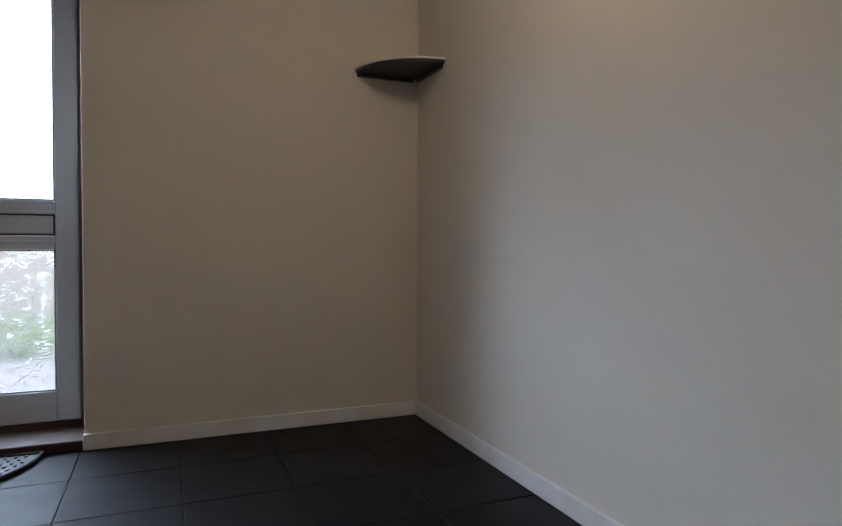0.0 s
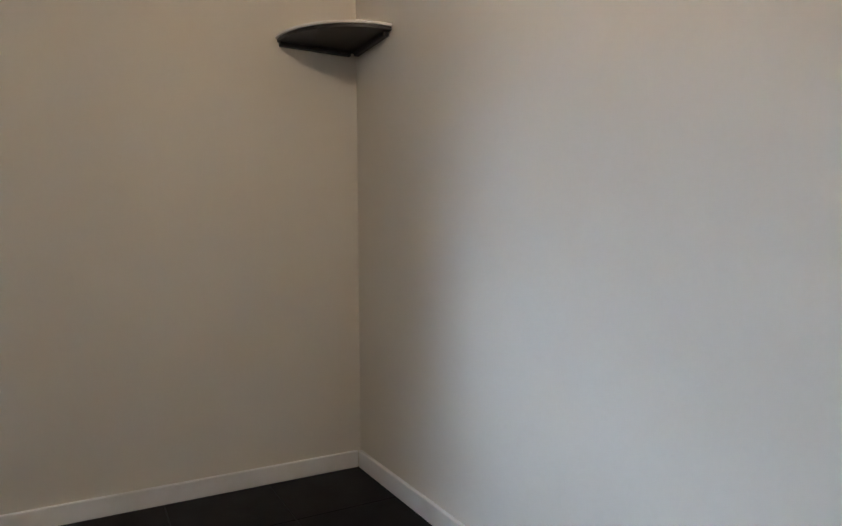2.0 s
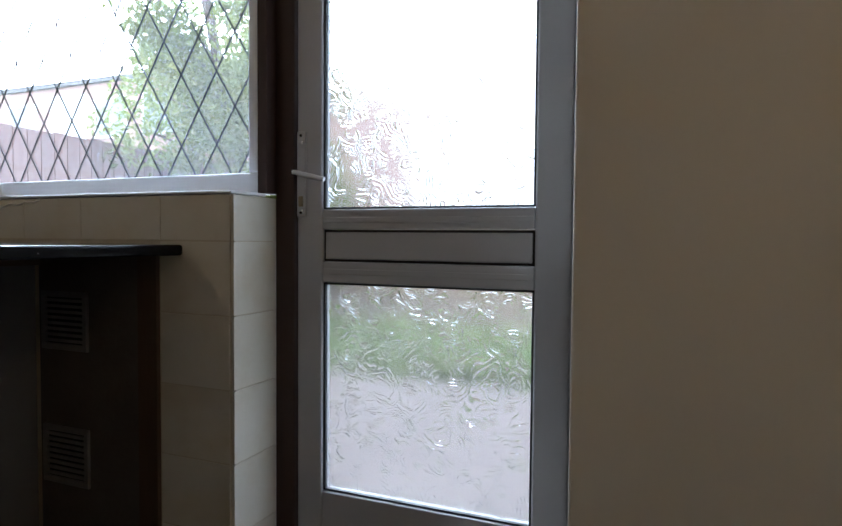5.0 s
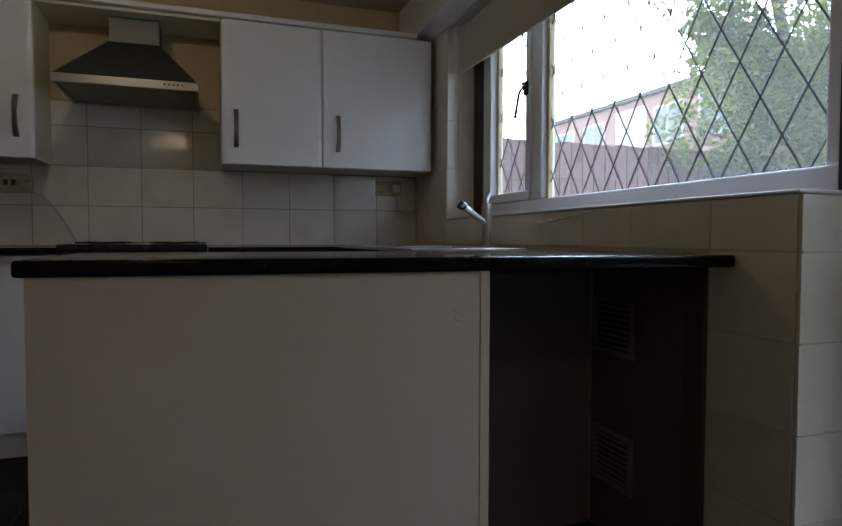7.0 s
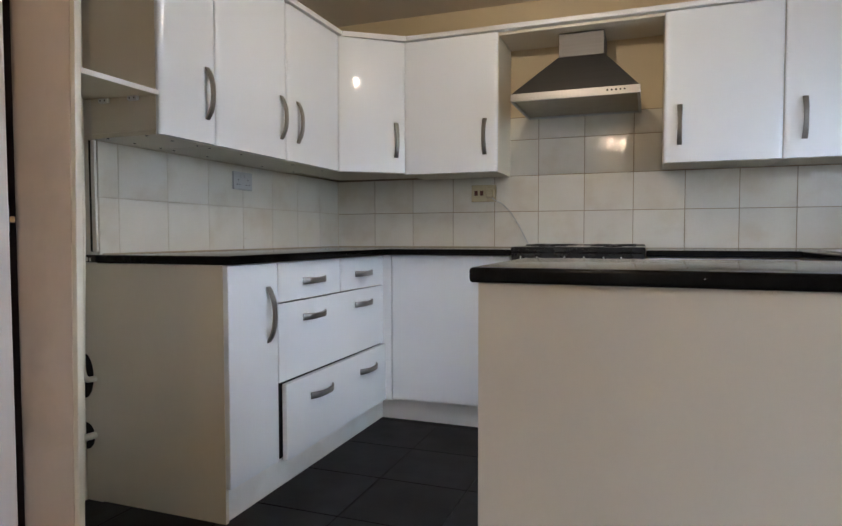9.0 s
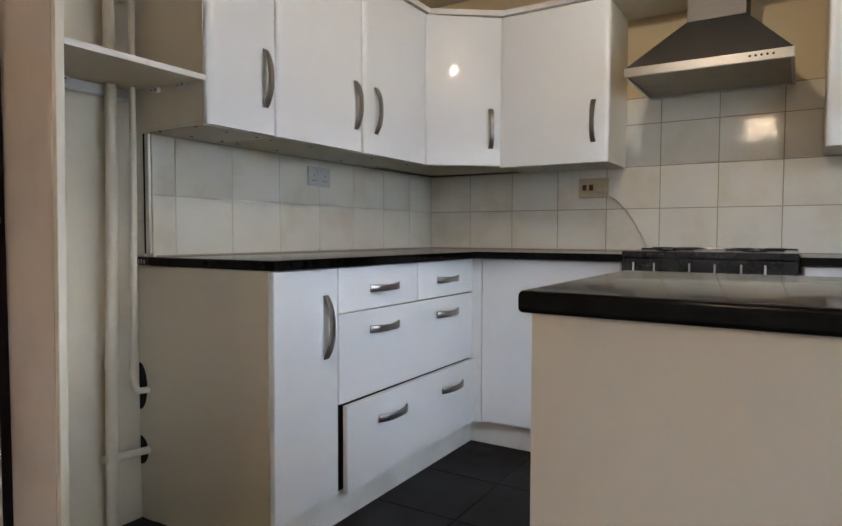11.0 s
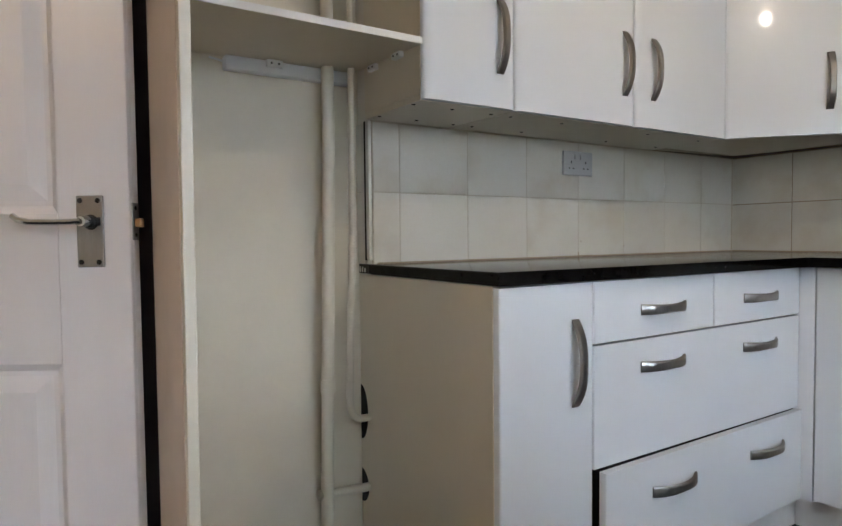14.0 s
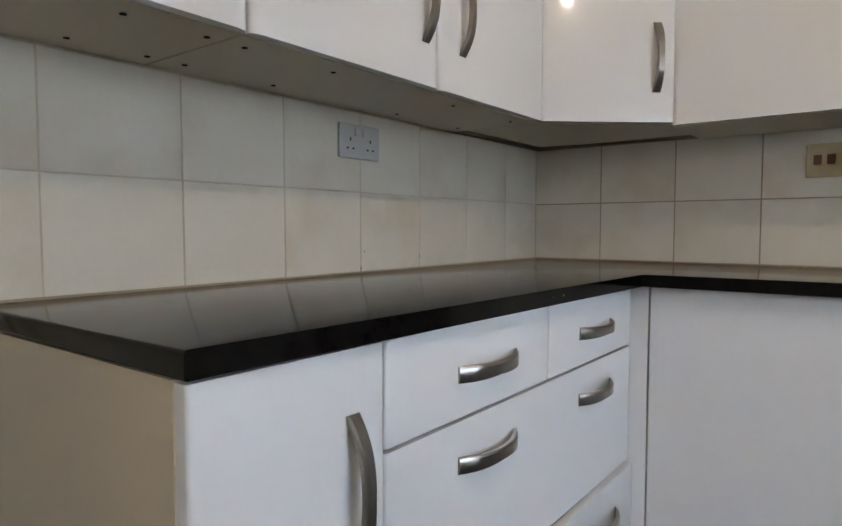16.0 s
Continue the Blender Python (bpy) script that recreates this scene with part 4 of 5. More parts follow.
for x, z, r, a0, a1, w in ((2.334, 0.780, 0.017, 0.95, 1.62, 0.0013), (2.333, 0.797, 0.018, 1.0, 1.5, 0.0009), (2.343, 0.803, 0.020, 1.45, 1.85, 0.0008), (2.327, 0.823, 0.022, 1.3, 1.6, 0.0006)):
    pts = [(x + r * math.cos(q), -2.3629 - (x - 2.343) * 0.037, z + 0.55 * r * math.sin(q)) for q in [math.pi * (a0 + (a1 - a0) * i / 8) for i in range(9)]]
    part("scuff", tube(pts, w, 5), M_SCUFF, bp_, "faint curved scuff mark")
void = thing("appliance_bay", "dark empty appliance bay under the worktop", "appliance bay", (2.7, -1.82, 0))
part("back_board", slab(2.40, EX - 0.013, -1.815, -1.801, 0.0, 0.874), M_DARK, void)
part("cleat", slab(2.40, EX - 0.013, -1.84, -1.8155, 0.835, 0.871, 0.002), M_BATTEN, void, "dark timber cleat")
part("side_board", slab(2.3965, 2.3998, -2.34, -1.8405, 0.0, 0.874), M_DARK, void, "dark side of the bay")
# vent plastic is coloured darker to match the unlit bay
M_VENT = material("shaded_vent_plastic", (0.24, 0.23, 0.22), 0.6, second=(0.15, 0.14, 0.13), scale=20, amount=0.8)
for z0 in (0.585, 0.172):
    vg = thing("wall_vent", "slatted vent grille in the bay, its colour darkened for shade", "vent", (EX, -1.9, z0))
    part("backing", slab(EX - 0.001, EX + 0.011, -2.025, -1.84, z0, z0 + 0.165), M_HOLE, vg)
    bm = slab(EX - 0.011, EX - 0.001, -2.03, -1.835, z0 - 0.006, z0 + 0.012, 0.002)
    slab(EX - 0.011, EX - 0.001, -2.03, -1.835, z0 + 0.155, z0 + 0.172, 0.002, bm=bm)
    slab(EX - 0.011, EX - 0.001, -2.03, -2.012, z0 + 0.012, z0 + 0.155, 0.002, bm=bm)
    slab(EX - 0.011, EX - 0.001, -1.853, -1.835, z0 + 0.012, z0 + 0.155, 0.002, bm=bm)
    part("frame", bm, M_VENT, vg)
    for i in range(8):
        zz = z0 + 0.018 + i * 0.0175
        part("slat", slab(EX - 0.009, EX - 0.002, -2.012, -1.853, zz, zz + 0.008), M_VENT, vg)
# dark sheet over the wall: the bay's shade put into colour
M_BAY_SHADE = material("bay_wall_shade", (0.13, 0.105, 0.085), 0.9, second=(0.08, 0.065, 0.055), scale=5, bump=0.4, bump_scale=30, amount=0.9)
part("shade_sheet", slab(EX - 0.0008, EX + 0.0011, -2.2345, -1.816, 0.0, 0.874), M_BAY_SHADE, void, "dark sheet for the bay's unlit wall")
bat = thing("timber_batten", "raw dark timber batten on the wall", "batten", (EX, -2.27, 0))
part("board", slab(EX - 0.012, EX + 0.011, -2.305, -2.235, 0.0, 0.874), M_BATTEN, bat)

# ---- wall cabinets ----
UZ0, UZ1 = 1.325, 2.018
FXW, FYU = 0.288, -0.312
UDOOR0 = 1.308


def wall_unit(label, y0, y1, doors, handles, at):
    t = thing("wall_cabinet", label, "wall cabinet", at, group="wall cabinets")
    part("body", slab(0.0, FXW - 0.001, y0 + 0.001, y1 - 0.001, UZ0, UZ1), M_CARC, t)
    part("bottom", slab(0.002, FXW - 0.003, y0 + 0.002, y1 - 0.002, 1.309, UZ0 - 0.0005), M_CARC, t)
    for (a, b), h in zip(doors, handles):
        d = part("door", front_panel((FXW, a), (FXW, b), UDOOR0, 2.016), M_GLOSS, t, "glossy white rolled-edge door", smooth=True)
        part("handle", bow_handle((FXW + 0.0198, h, 1.493), (0, 0, 1), UW, 0.192, 0.030, 0.022), M_HANDLE, d, "brushed bow handle", smooth=True)
    return t


u_a = wall_unit("glossy white single-door wall cabinet with beige side", -1.834, -1.543, [(-1.834, -1.543)], [-1.598], (0.15, -1.69, UZ0))
u_b = wall_unit("glossy white two-door wall cabinet", -1.543, -0.556, [(-1.543, -1.055), (-1.055, -0.556)], [-1.107, -0.971], (0.15, -1.05, UZ0))
for t, ys in ((u_a, (-1.82, -1.70, -1.57)), (u_b, (-1.50, -1.30, -0.9, -0.62))):
    for y in ys:
        for x in (0.06, 0.235):
            part("screw_cap", rod((x, y, 1.3075), (x, y, 1.3092), 0.005, 10), M_HOLE, t, "dark screw hole")
u_c = thing("corner_wall_cabinet", "glossy white diagonal corner wall cabinet", "wall cabinet", (0.2, -0.2, UZ0), group="wall cabinets")
pc0, pc1 = Vector((FXW + 0.012, -0.556)), Vector((0.580, FYU - 0.012))
part("body", prism([(0.0, -0.005), (0.0, -0.555), (FXW - 0.006, -0.555), (0.578, FYU + 0.012), (0.578, -0.005)], UZ0, UZ1), M_CARC, u_c)
part("bottom", prism([(0.06, -0.06), (0.06, -0.554), (FXW - 0.008, -0.554), (0.576, FYU + 0.014), (0.576, -0.06)], 1.309, UZ0 - 0.0005), M_CARC, u_c)
d_ = part("door", front_panel((FXW + 0.002, -0.556), (0.578, FYU + 0.002), UDOOR0, 2.016, edge=0.014, drop=0.006), M_GLOSS, u_c, "glossy white diagonal door", smooth=True)
dd = (Vector((0.578, FYU + 0.002)) - Vector((FXW + 0.002, -0.556))).normalized()
nn = Vector((dd.y, -dd.x))
hpnt = Vector((0.578, FYU + 0.002)) - dd * 0.055 + nn * 0.0198
part("handle", bow_handle((hpnt.x, hpnt.y, 1.487), (0, 0, 1), (nn.x, nn.y, 0), 0.19, 0.030, 0.022), M_HANDLE, d_, "brushed bow handle", smooth=True)


def north_unit(label, x0, x1, hx, at, foot=UDOOR0):
    t = thing("wall_cabinet", label, "wall cabinet", at, group="wall cabinets")
    part("body", slab(x0 + 0.001, x1 - 0.001, FYU + 0.001, -0.009, UZ0, UZ1), M_CARC, t)
    part("bottom", slab(x0 + 0.002, x1 - 0.002, FYU + 0.003, -0.01, foot + 0.001, UZ0 - 0.0005), M_CARC, t)
    d = part("door", front_panel((x0, FYU), (x1, FYU), foot, 2.016), M_GLOSS, t, "glossy white rolled-edge door", smooth=True)
    part("handle", bow_handle((hx, FYU - 0.0198, 1.485), (0, 0, 1), (0, -1, 0), 0.188, 0.030, 0.022), M_HANDLE, d, "brushed bow handle", smooth=True)
    return t


north_unit("glossy white wall cabinet beside the hood and corner unit", 0.581, 1.106, 1.037, (0.85, -0.16, UZ0), 1.300)
north_unit("glossy white wall cabinet beside the hood", 1.906, 2.406, 1.976, (2.15, -0.16, UZ0))
north_unit("glossy white wall cabinet beside the window", 2.406, 3.010, 2.486, (2.7, -0.16, UZ0))
bridge = thing("hood_bridge", "cream filler panel bridging over the hood", "filler panel", (1.5, -0.15, 2.0))
part("board", slab(1.107, 1.905, FYU + 0.001, -0.01, 2.004, 2.018), M_CARC, bridge)
corn = thing("cornice", "white cornice strip along the wall cabinets", "cornice", (0.5, -0.3, 2.02))
part("strip", slab(0.0, FXW + 0.034, -1.86, -0.545, 2.0195, 2.046, 0.005), M_WHITE, corn)
part("strip", prism([(0.0, -0.5445), (FXW + 0.034, -0.5445), (0.60, FYU - 0.030), (0.60, -0.01), (0.0, -0.01)], 2.0195, 2.046), M_WHITE, corn)
part("strip", slab(0.6005, 2.918, FYU - 0.034, -0.01, 2.0195, 2.046, 0.005), M_WHITE, corn)

# dark wedge paints the shadow under the unit together with raw wood
part("gap", prism([(0.002, -0.60), (0.05, -0.09), (0.54, -0.003), (0.002, -0.003)], 1.3075, 1.3088), M_BATTEN, u_c, "dark wedge for shadow and raw wood along the wall")

# hood
hood = thing("cooker_hood", "brushed steel chimney hood over the cooker", "cooker hood", (1.51, -0.25, 1.61))
HX0, HX1, HY0 = 1.208, 1.802, -0.50
bm = bmesh.new()
slab(HX0, HX1, HY0, HY0 + 0.012, 1.614, 1.652, 0.002, bm=bm)
slab(HX0, HX0 + 0.012, HY0 + 0.012, -0.011, 1.614, 1.652, bm=bm)
slab(HX1 - 0.012, HX1, HY0 + 0.012, -0.011, 1.614, 1.652, bm=bm)
slab(HX0 + 0.012, HX1 - 0.012, -0.03, -0.011, 1.614, 1.652, bm=bm)
rimo = part("rim", bm, M_STEEL, hood, "bright steel front band")
b = bmesh.new()
lo = [b.verts.new(p) for p in ((HX0 + 0.004, HY0 + 0.004, 1.652), (HX1 - 0.004, HY0 + 0.004, 1.652), (HX1 - 0.004, -0.011, 1.652), (HX0 + 0.004, -0.011, 1.652))]
hi = [b.verts.new(p) for p in ((1.398, -0.225, 1.882), (1.627, -0.225, 1.882), (1.627, -0.011, 1.882), (1.398, -0.011, 1.882))]
for k in range(4):
    b.faces.new((lo[k], lo[(k + 1) % 4], hi[(k + 1) % 4], hi[k]))
b.faces.new(hi)
part("canopy", b, M_CANOPY, hood, "sloping steel canopy")
part("chimney", slab(1.400, 1.625, -0.223, -0.012, 1.882, 2.003, 0.002), M_CANOPY, hood, "square steel chimney")
part("filter", slab(HX0 + 0.013, HX1 - 0.013, HY0 + 0.013, -0.031, 1.622, 1.630), M_FILTER, hood, "greasy filter panel")
for i in range(5):
    part("button", rod((1.66 + i * 0.019, HY0 - 0.002, 1.635), (1.66 + i * 0.019, HY0 + 0.001, 1.635), 0.0045, 10), M_BLACK, rimo, "small black button")


# ---- sockets and cables ----
def socket(label, at, u, n, w, h, mat, holes=True):
    """A faceplate at a wall point: u along the wall, n out of it."""
    t = thing("socket", label, "socket", at)
    at, u, n = Vector(at), Vector(u), Vector(n)
    R = Matrix((u, n, Vector((0, 0, 1)))).transposed().to_4x4()
    T = Matrix.Translation(at) @ R
    pl = part("faceplate", moved(slab(-w / 2, w / 2, 0, 0.010, -h / 2, h / 2, 0.003), T), mat, t)
    if holes:
        for s in (-1, 1):
            c = s * w * 0.25
            for dx, dz, ww, hh in ((0, 0.012, 0.004, 0.008), (-0.010, -0.010, 0.007, 0.004), (0.010, -0.010, 0.007, 0.004)):
                part("slot", moved(slab(c + dx - ww / 2, c + dx + ww / 2, 0.0098, 0.0106, dz - hh / 2 - 0.008, dz + hh / 2 - 0.008), T), M_HOLE, pl)
            part("switch", moved(slab(s * 0.014 - 0.007, s * 0.014 + 0.007, 0.0098, 0.0135, 0.014, 0.032, 0.001), T), mat, pl)
    return t, pl, T


s1, _, _ = socket("greyish white double socket on the tiled wall", (0.0005, -0.985, 1.2315), (0, 1, 0), (1, 0, 0), 0.145, 0.085, M_GREYP)
s2, pl2, T2 = socket("yellowed switched spur with red switches and a plug", (0.950, -0.0005, 1.211), (-1, 0, 0), (0, -1, 0), 0.148, 0.098, M_YELLOW, False)
for c in (0.045, 0.012):
    part("switch", moved(slab(c - 0.010, c + 0.010, 0.0095, 0.0135, -0.012, 0.016, 0.002), T2), M_RED, pl2, "dark red switch")
part("plug", moved(slab(-0.066, -0.020, 0.0102, 0.045, -0.028, 0.024, 0.008), T2), M_YELLOW, s2, "yellowed plug")
cab = [(1.005, -0.04, 1.185), (1.02, -0.025, 1.17), (1.06, -0.016, 1.15), (1.11, -0.014, 1.10), (1.16, -0.014, 1.02), (1.20, -0.015, 0.94), (1.215, -0.016, 0.915)]
part("cable", tube(cab, 0.0026, 7), M_GREYP, s2, "pale cable drooping to the cooker", smooth=True)
s3, pl3, T3 = socket("yellowed double socket with a plug near the window", (2.853, -0.0005, 1.236), (-1, 0, 0), (0, -1, 0), 0.155, 0.088, M_YELLOW)
part("plug", moved(slab(-0.064, -0.018, 0.0102, 0.040, -0.026, 0.020, 0.008), T3), M_PLASTIC, s3, "white plug")
part("cable", tube([(2.905, -0.03, 1.215), (2.905, -0.025, 1.17), (2.915, -0.02, 1.12), (2.945, -0.017, 1.09), (2.985, -0.016, 1.092), (3.005, -0.016, 1.12)], 0.0035, 7), M_PLASTIC, s3, "drooping cable", smooth=True)

for k, (y, z, w, h) in enumerate(((-0.975, 0.9105, 0.006, 0.016), (-0.962, 0.955, 0.004, 0.006), (-0.727, 0.935, 0.003, 0.010))):
    st = thing("rust_stain", "small brown stain on the wall tiles", "stain", (0.0, y, z))
    b = bmesh.new()
    bmesh.ops.create_icosphere(b, subdivisions=2, radius=1.0)
    for v in b.verts:
        v.co = Vector((0.0006 + v.co.x * 0.0008, y + v.co.y * w * 0.5 * (1 + 0.3 * math.sin(5 * v.co.z)), z + v.co.z * h * 0.5))
    part("mark", b, M_STAIN, st, smooth=True)

trim = thing("tile_trim", "white edge trim strip at the end of the tiles", "tile trim", (-0.02, -1.82, 0.91))
part("strip", slab(-0.022, -0.002, -1.823, -1.8125, 0.911, 1.308, 0.003), M_TILE, trim)
part("open_joint", slab(-0.031, -0.0225, -1.8222, -1.8125, 0.911, 1.308), M_HOLE, trim, "dark open joint")

smear = thing("sealant_smear", "smeared white sealant on the tiles under the sill", "sealant", (EX, -1.6, 1.0))
part("streak", tube([(EX - 0.0004, -1.45 - 0.022 * k, 0.997 + 0.0022 * k + 0.004 * math.sin(k * 1.9)) for k in range(18)], 0.0035, 6), M_WHITE, smear)

# ---- corner shelf ----
cs = thing("corner_shelf", "dark quarter-round corner shelf with white top edge", "shelf", (EXD - 0.1, SY + 0.1, 1.63))


def quarter(r, z0, z1, gap=0.001):
    pts = [(EXD - gap, SY + gap)]
    for k in range(0, 17):
        f = math.pi / 2 * k / 16
        pts.append((EXD - gap - r * math.sin(f), SY + gap + r * math.cos(f)))
    return prism(pts, z0, z1)


part("top", quarter(0.318, 1.634, 1.6425), M_WHITE, cs, "white top edge")
part("board", quarter(0.312, 1.6215, 1.6335), M_SHELFD, cs, "dark underside")
part("batten", slab(EXD - 0.022, EXD - 0.001, SY + 0.03, SY + 0.308, 1.605, 1.621, 0.003), M_SHELFD, cs, "dark wall batten")
part("batten", slab(EXD - 0.295, EXD - 0.024, SY + 0.001, SY + 0.022, 1.605, 1.621, 0.003), M_SHELFD, cs, "dark wall batten")


# ---- ceiling lights ----
def bulb_light(name, label, at, n=1):
    t = thing(name, label, "ceiling light", at)
    x, y, z = at
    part("rose", rod((x, y, CEIL - 0.028), (x, y, CEIL - 0.0005), 0.05, 24, 0.055), M_PLASTIC, t, smooth=True)
    for i in range(n):
        a = 2 * math.pi * i / n
        bx, by = (x + 0.10 * math.cos(a), y + 0.10 * math.sin(a)) if n > 1 else (x, y)
        drop = 0.19 if n > 1 else 0.18
        if n > 1:
            part("drop_rod", rod((bx, by, CEIL - drop + 0.035), (bx, by, CEIL - 0.036), 0.005, 8), M_CHROME, t)
        part("arm", tube([(x, y, CEIL - 0.02), ((x + bx) / 2, (y + by) / 2, CEIL - 0.035), (bx, by, CEIL - 0.04)], 0.007, 8) if n > 1 else rod((x, y, CEIL - drop + 0.012), (x, y, CEIL - 0.027), 0.008, 12), M_CHROME, t)
        b = bmesh.new()
        bmesh.ops.create_icosphere(b, subdivisions=2, radius=0.03 if n > 1 else 0.016)
        bmesh.ops.translate(b, verts=b.verts, vec=(bx, by, CEIL - drop))
        part("bulb", b, M_BULB if n == 1 else M_DIM, t, "lit warm bulb", smooth=True)
    return t


bulb_light("ceiling_light", "small bare-bulb pendant light over the kitchen", (1.40, -1.28, CEIL))
bulb_light("ceiling_light", "three-bulb ceiling light over the dining end", (1.43, -4.45, CEIL), 3)

# ---- garden ----
structure("ground", slab(-60, 120, -90, 90, -0.5, -0.12), M_SOIL, "green-brown garden ground reaching far off", "ground")
patio = structure("pavement", slab(3.34, 5.6, -6.0, 1.4, -0.12, -0.075), M_JOINT, "pinkish grey slab patio", "pavement")
lay_tiles(patio, (3.345, -6.0, -0.076), (1, 0, 0), (0, 1, 0), [i * 0.45 for i in range(6)], [i * 0.6 for i in range(13)], M_PAVE, 0.03, 0.008, "slab", 0.004, 0.001)

fence = thing("garden_fence", "red-brown close-boarded garden fence", "fence", (7, 1.5, -0.12))


def fence_run(a, b, top=1.85):
    a, b = Vector(a), Vector(b)
    n = int((b - a).length / 0.125)
    d = (b - a).normalized()
    ang = math.atan2(d.y, d.x)
    me = None
    for i in range(n):
        p = a + d * (i * 0.125)
        if me is None:
            bm0 = slab(0, 0.135, -0.008, 0.008, 0, top + 0.12, 0.003, seg=1)
            o = part("board", bm0, M_FENCE, fence)
            me = o.data
        else:
            o = new("board", me)
            o.parent = fence
        o.location = Vector((p.x, p.y, -0.12 - random.uniform(0, 0.015))) - fence.location
        o.rotation_euler = (0, 0, ang + 0.06)
    for z in (0.35, 1.5):
        bm1 = slab(0, (b - a).length, 0.012, 0.06, z, z + 0.08)
        part("rail", moved(bm1, Matrix.Translation((a.x, a.y, 0)) @ Matrix.Rotation(ang, 4, "Z")), M_FENCE, fence)


ORG[fence] = Vector((0, 0, 0))
fence.location = (0, 0, 0)
fence_run((3.45, 1.5), (11.5, 1.5))
gw = thing("garden_wall", "pale pinkish rendered garden wall", "garden wall", (8.8, -4, -0.12))
part("wall", slab(8.7, 8.92, -12.0, 1.45, -0.12, 1.15), M_RENDER, gw)
part("coping", slab(8.66, 8.96, -12.0, 1.45, 1.15, 1.21, 0.01), M_JOINT, gw, "grey coping")

# terrace of houses
house = thing("terraced_houses", "red brick terrace with white panels and windows", "house", (17, 10, -0.12))
part("wall", slab(14.8, 22.0, 5.0, 18.3, -0.12, 5.35), M_BRICK, house, "red brick wall")
part("roof", slab(14.7, 22.3, 4.9, 18.4, 5.35, 5.50, 0.03), M_ROOF, house, "dark flat roof edge")
y = 17.6
k = 0
while y > 6.8:
    for z0, z1 in ((3.75, 4.95), (0.9, 2.1)):
        if k % 3 == 2 and z0 > 3:
            part("panel", slab(14.76, 14.80, y - 1.5, y, 3.2, 5.1), M_CLAD, house, "white cladding panel")
            continue
        w = part("window", slab(14.74, 14.80, y - 1.25, y, z0, z1, 0.01), M_CLAD, house, "white framed window")
        for s in (0, 1):
            part("pane", slab(14.73, 14.745, y - 0.60 - s * 0.57, y - 0.08 - s * 0.57, z0 + 0.08, z1 - 0.08), M_PANE, w)
    y -= 1.85
    k += 1


def leaf_cloud(rng, clusters, n, size):
    """Many small bent leaves round cluster centres."""
    vs, fs = [], []
    for _ in range(n):
        c, r = rng.choice(clusters)
        v = Vector((rng.gauss(0, 1), rng.gauss(0, 1), rng.gauss(0, 1)))
        p = Vector(c) + v.normalized() * r * rng.random() ** 0.45
        a = Euler((rng.uniform(-1, 1), rng.uniform(-1, 1), rng.uniform(0, 6.28))).to_matrix()
        s = size * rng.uniform(0.6, 1.4)
        i = len(vs)
        for q in ((-1, 0, 0), (0, -0.45, 0.1), (1, 0, -0.15), (0, 0.45, 0.1)):
            vs.append(p + a @ (Vector(q) * s))
        fs += [(i, i + 1, i + 2), (i, i + 2, i + 3)]
    return vs, fs


def tree(name, label, base, height, spread, n, seed, crown_low, leaf=0.045):
    rng = random.Random(seed)
    t = thing(name, label, "tree", base)
    x, y, z = base
    bm = tube([(x, y, z), (x + 0.05, y, z + height * 0.3), (x - 0.05, y + 0.08, z + height * 0.6), (x, y, z + height * 0.9)], 0.02, 10)
    for v in bm.verts:
        f = 1 - (v.co.z - z) / height
        c = Vector((x, y, v.co.z))
        v.co = c + (v.co - c) * (0.6 + 5.0 * f)
    tips = []
    for i in range(44):
        h = z + height * rng.uniform(crown_low, 0.95)
        a = rng.uniform(0, 6.28)
        r = spread * rng.uniform(0.45, 1.0) * (1.15 - 0.5 * abs((h - z) / height - 0.55))
        e = Vector((x + r * math.cos(a), y + r * math.sin(a), h + rng.uniform(-0.1, 0.5)))
        s = Vector((x, y, h - 0.5))
        join(bm, tube([s, (s + e) / 2 + Vector((0, 0, 0.12)), e], 0.012, 6))
        tips += [(e, rng.uniform(0.2, 0.38) * spread), ((s + e) / 2, rng.uniform(0.2, 0.36) * spread)]
    part("trunk", bm, M_BARK, t, "branching trunk", smooth=True)
    vs, fs = leaf_cloud(rng, tips, n, leaf)
    me = bpy.data.meshes.new("crown")
    me.from_pydata([v - Vector(base) for v in vs], [], fs)
    me.materials.append(M_LEAF)
    o = new("crown", me)
    o.parent = t
    tagged(o, "loose yellow-green crown", kind="stuff")
    return t


tree("garden_tree", "loose yellow-green garden tree in front of the fence", (7.35, 1.05, -0.12), 6.2, 1.25, 46000, 5, 0.07, 0.042)
# unseen tree, added to block sky mirrored in the diagonal cabinet door
tree("garden_tree", "unseen added tree keeping sky reflection off the corner door", (10.6, -6.6, -0.12), 5.5, 2.0, 16000, 11, 0.15)

# low planting along the patio's far edge
rng = random.Random(3)
vs, fs = [], []
for _ in range(5200):
    px, py = 5.75 + rng.random() ** 1.3 * 1.9, rng.uniform(-6.0, 1.3)
    h, w = rng.uniform(0.08, 0.27), rng.uniform(0.010, 0.024)
    a, b = rng.uniform(0, 6.28), rng.uniform(-0.2, 0.2)
    i = len(vs)
    c, s = math.cos(a), math.sin(a)
    vs += [(px - w * c, py - w * s, -0.12), (px + w * c, py + w * s, -0.12), (px + b * 0.5 + w * 0.7 * c, py + b * 0.5 * s, -0.12 + h * 0.6), (px + b * c, py + b, -0.12 + h)]
    fs += [(i, i + 1, i + 2), (i, i + 2, i + 3)]
me = bpy.data.meshes.new("long_grass")
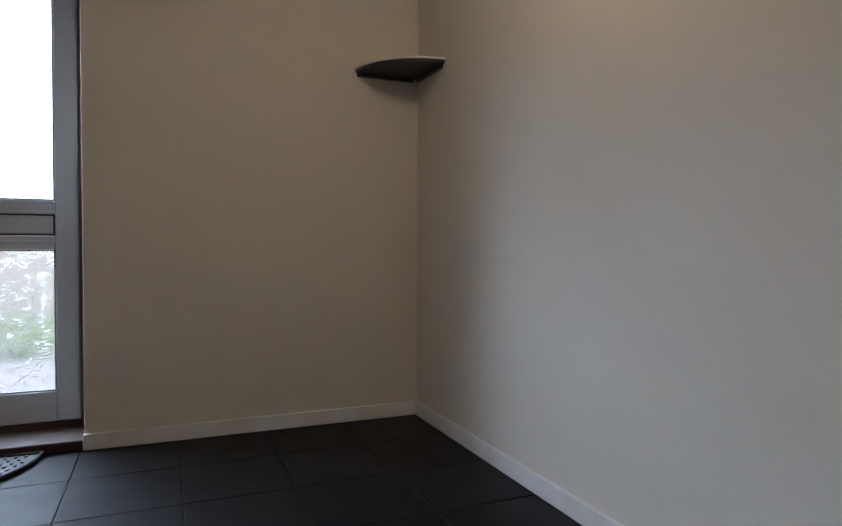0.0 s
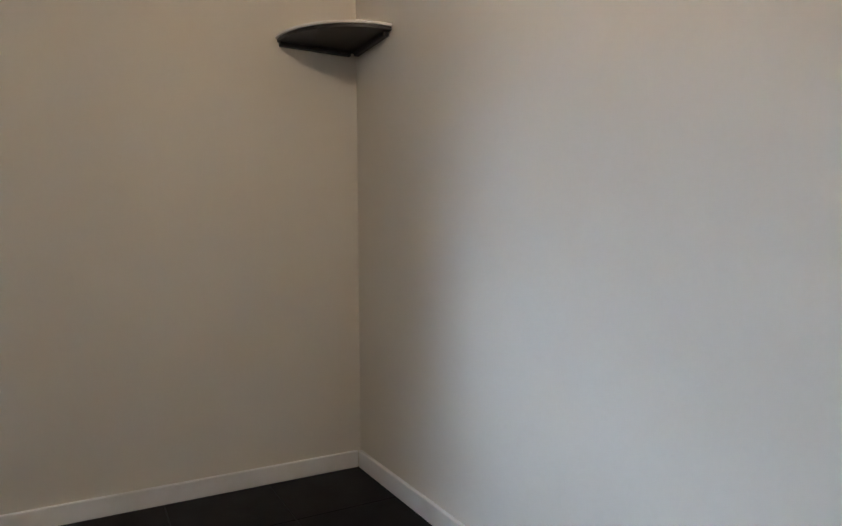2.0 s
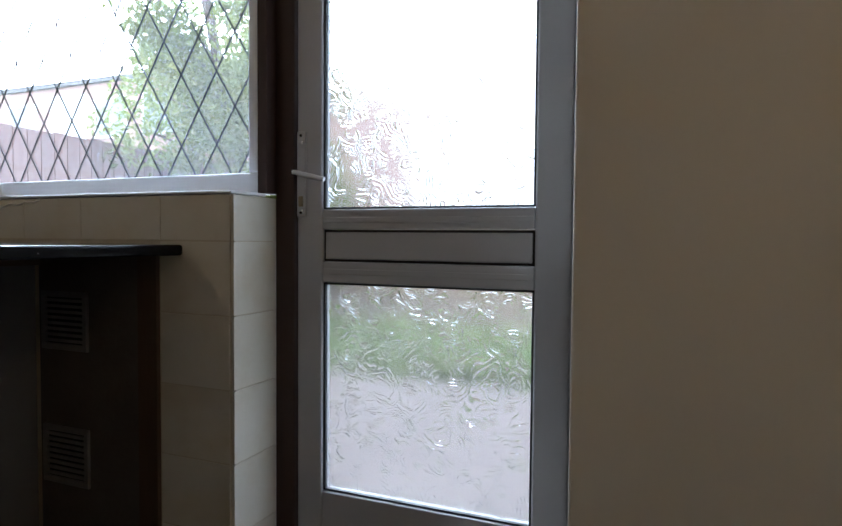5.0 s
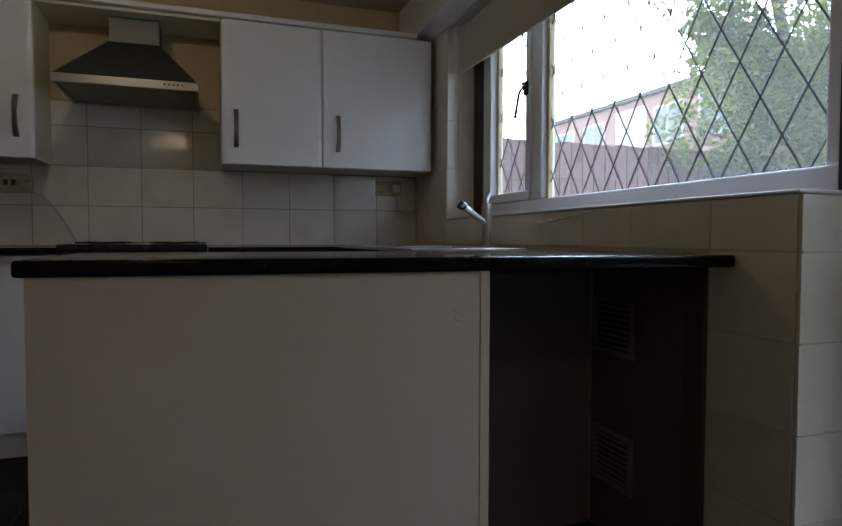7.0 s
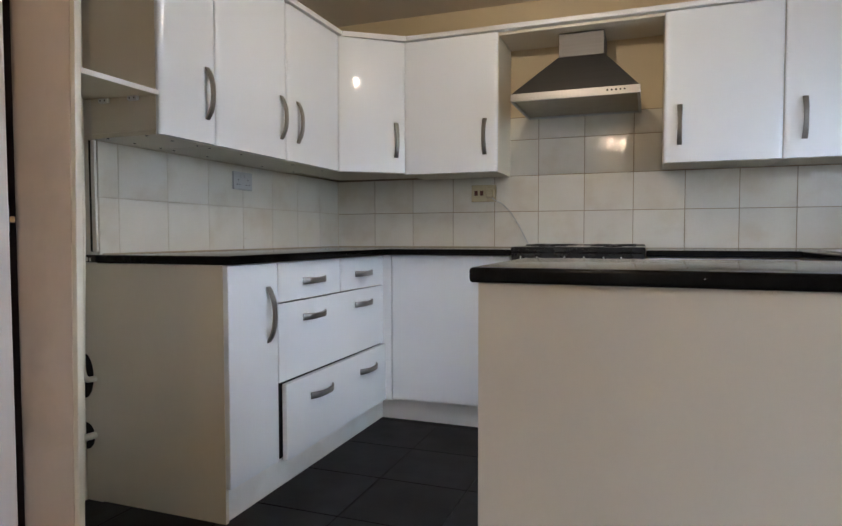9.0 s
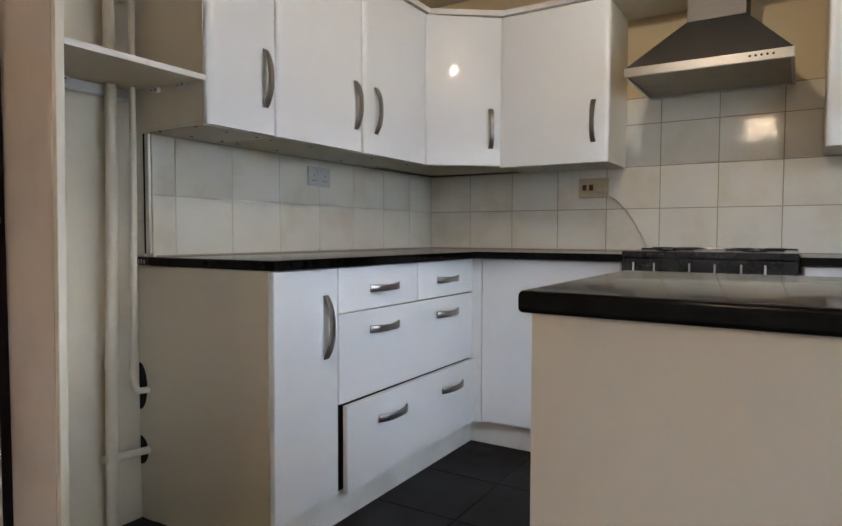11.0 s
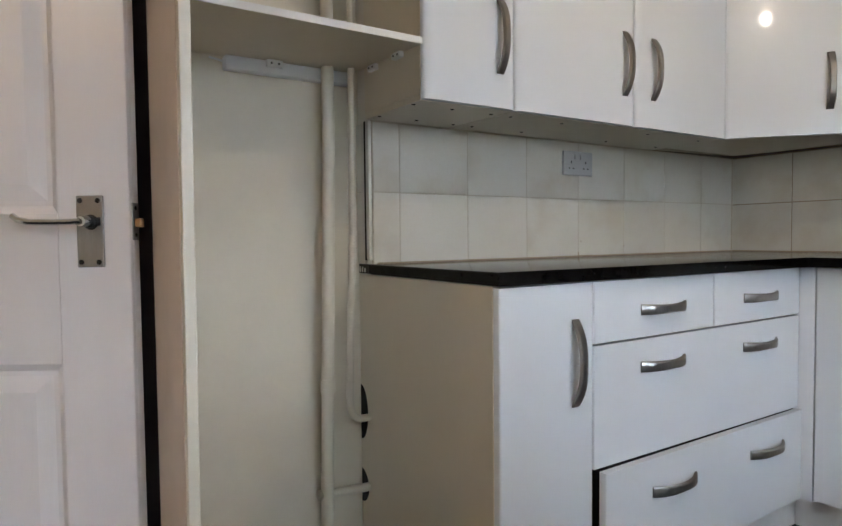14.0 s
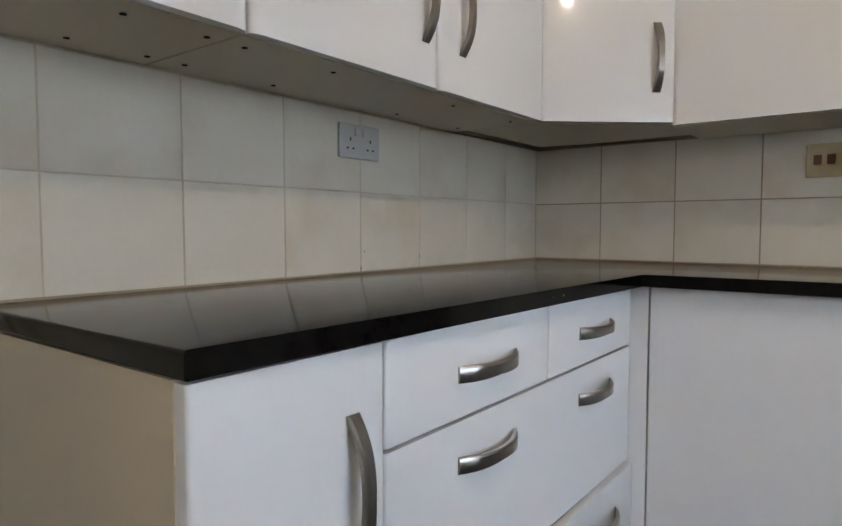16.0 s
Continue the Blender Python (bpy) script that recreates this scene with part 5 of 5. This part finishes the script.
me.from_pydata(vs, [], fs)
me.materials.append(M_GRASS)
tagged(new("long_grass", me), "tall green grass along the patio", "grass", kind="stuff")

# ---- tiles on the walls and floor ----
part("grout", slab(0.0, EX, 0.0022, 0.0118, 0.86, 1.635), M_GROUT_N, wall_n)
part("grout", slab(-0.0118, -0.0012, -1.811, 0.001, 0.86, 1.33), M_GROUT, wall_w)
bm = slab(EX + 0.0012, EX + 0.0118, -2.55, -0.0, 0.0, 1.035)
slab(EX + 0.0012, EX + 0.0118, -0.49, -0.009, 1.0355, 1.31, bm=bm)
part("grout", bm, M_GROUT, wall_e)
part("grout", slab(EX + 0.012, 3.205, -2.5588, -2.5482, 0.0, 1.035), M_GROUT, wall_e)
part("grout", slab(EX + 0.012, 3.178, -0.5008, -0.4902, 1.05, 2.04), M_GROUT, wall_e)
part("corner_bead", slab(-0.0005, 0.0045, -0.0045, 0.0005, 0.9008, 1.3075, 0.001), M_GROUT, wall_n, "cream sealant in the corner")
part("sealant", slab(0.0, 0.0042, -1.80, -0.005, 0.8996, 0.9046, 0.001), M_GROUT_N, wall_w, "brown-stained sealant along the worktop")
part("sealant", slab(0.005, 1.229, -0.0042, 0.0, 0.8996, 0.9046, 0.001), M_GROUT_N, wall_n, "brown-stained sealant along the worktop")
nx = [0.001, 0.255, 0.508, 0.762, 1.012, 1.263, 1.513, 1.767, 2.021, 2.275, 2.529, 2.782, 3.029]
lay_tiles(wall_n, (0, 0.0078, 0), (1, 0, 0), (0, 0, 1), nx, [0.900, 1.104, 1.306], gap=0.0040)
lay_tiles(wall_n, (0, 0.0078, 0), (1, 0, 0), (0, 0, 1), [1.10, 1.263, 1.513, 1.767, 1.91], [1.306, 1.507, 1.632], gap=0.0040)
wy = [-1.81, -1.722, -1.472, -1.223, -0.975, -0.727, -0.48, -0.232, -0.001]
lay_tiles(wall_w, (AX + 0.002, -1.8125, 0), (1, 0, 0), (0, 0, 1), [0.0, 0.05], [0.900, 1.106, 1.306])
lay_tiles(wall_w, (-0.0078, -1.81, 0), (0, 1, 0), (0, 0, 1), [q + 1.81 for q in wy], [0.900, 1.106, 1.306])
ey = [0.001, 0.25, 0.497]
lay_tiles(wall_e, (EX + 0.0078, 0, 0), (0, -1, 0), (0, 0, 1), ey, [0.915, 1.11, 1.305])
lay_tiles(wall_e, (EX + 0.0078, 0, 0), (0, -1, 0), (0, 0, 1), [0.497, 0.75, 1.0, 1.25, 1.5, 1.75, 2.0, 2.31, 2.55], [0.915, 1.040])
lay_tiles(wall_e, (EX + 0.0078, 0, 0), (0, -1, 0), (0, 0, 1), [2.308, 2.55], [0.0, 0.115, 0.315, 0.515, 0.715, 0.914])
lay_tiles(wall_e, (EX + 0.002, -2.5522, 0), (1, 0, 0), (0, 0, 1), [0.0, 0.184], [0.0, 0.115, 0.315, 0.515, 0.715, 0.914])
lay_tiles(wall_e, (EX + 0.002, -2.5522, 0), (1, 0, 0), (0, 0, 1), [0.0, 0.20], [0.914, 1.040])
lay_tiles(wall_e, (EX + 0.002, -0.4942, 0), (1, 0, 0), (0, 0, 1), [0.0, 0.176], [1.05, 1.31, 1.56, 1.81, 2.04])
fx = [WX + 0.002] + [2.655 - 0.36 * k for k in range(7, -1, -1)] + [2.996]
fy = [q for q in [-4.880] + [-4.512 + 0.36 * k for k in range(0, 12)] if q < -0.01]
lay_tiles(floor, (0, 0, -0.008), (1, 0, 0), (0, 1, 0), [x for x in fx if x > 0.05], fy, M_FLOOR, 0.008, 0.0032, "floor_tile", 0.0012, 0.0006)
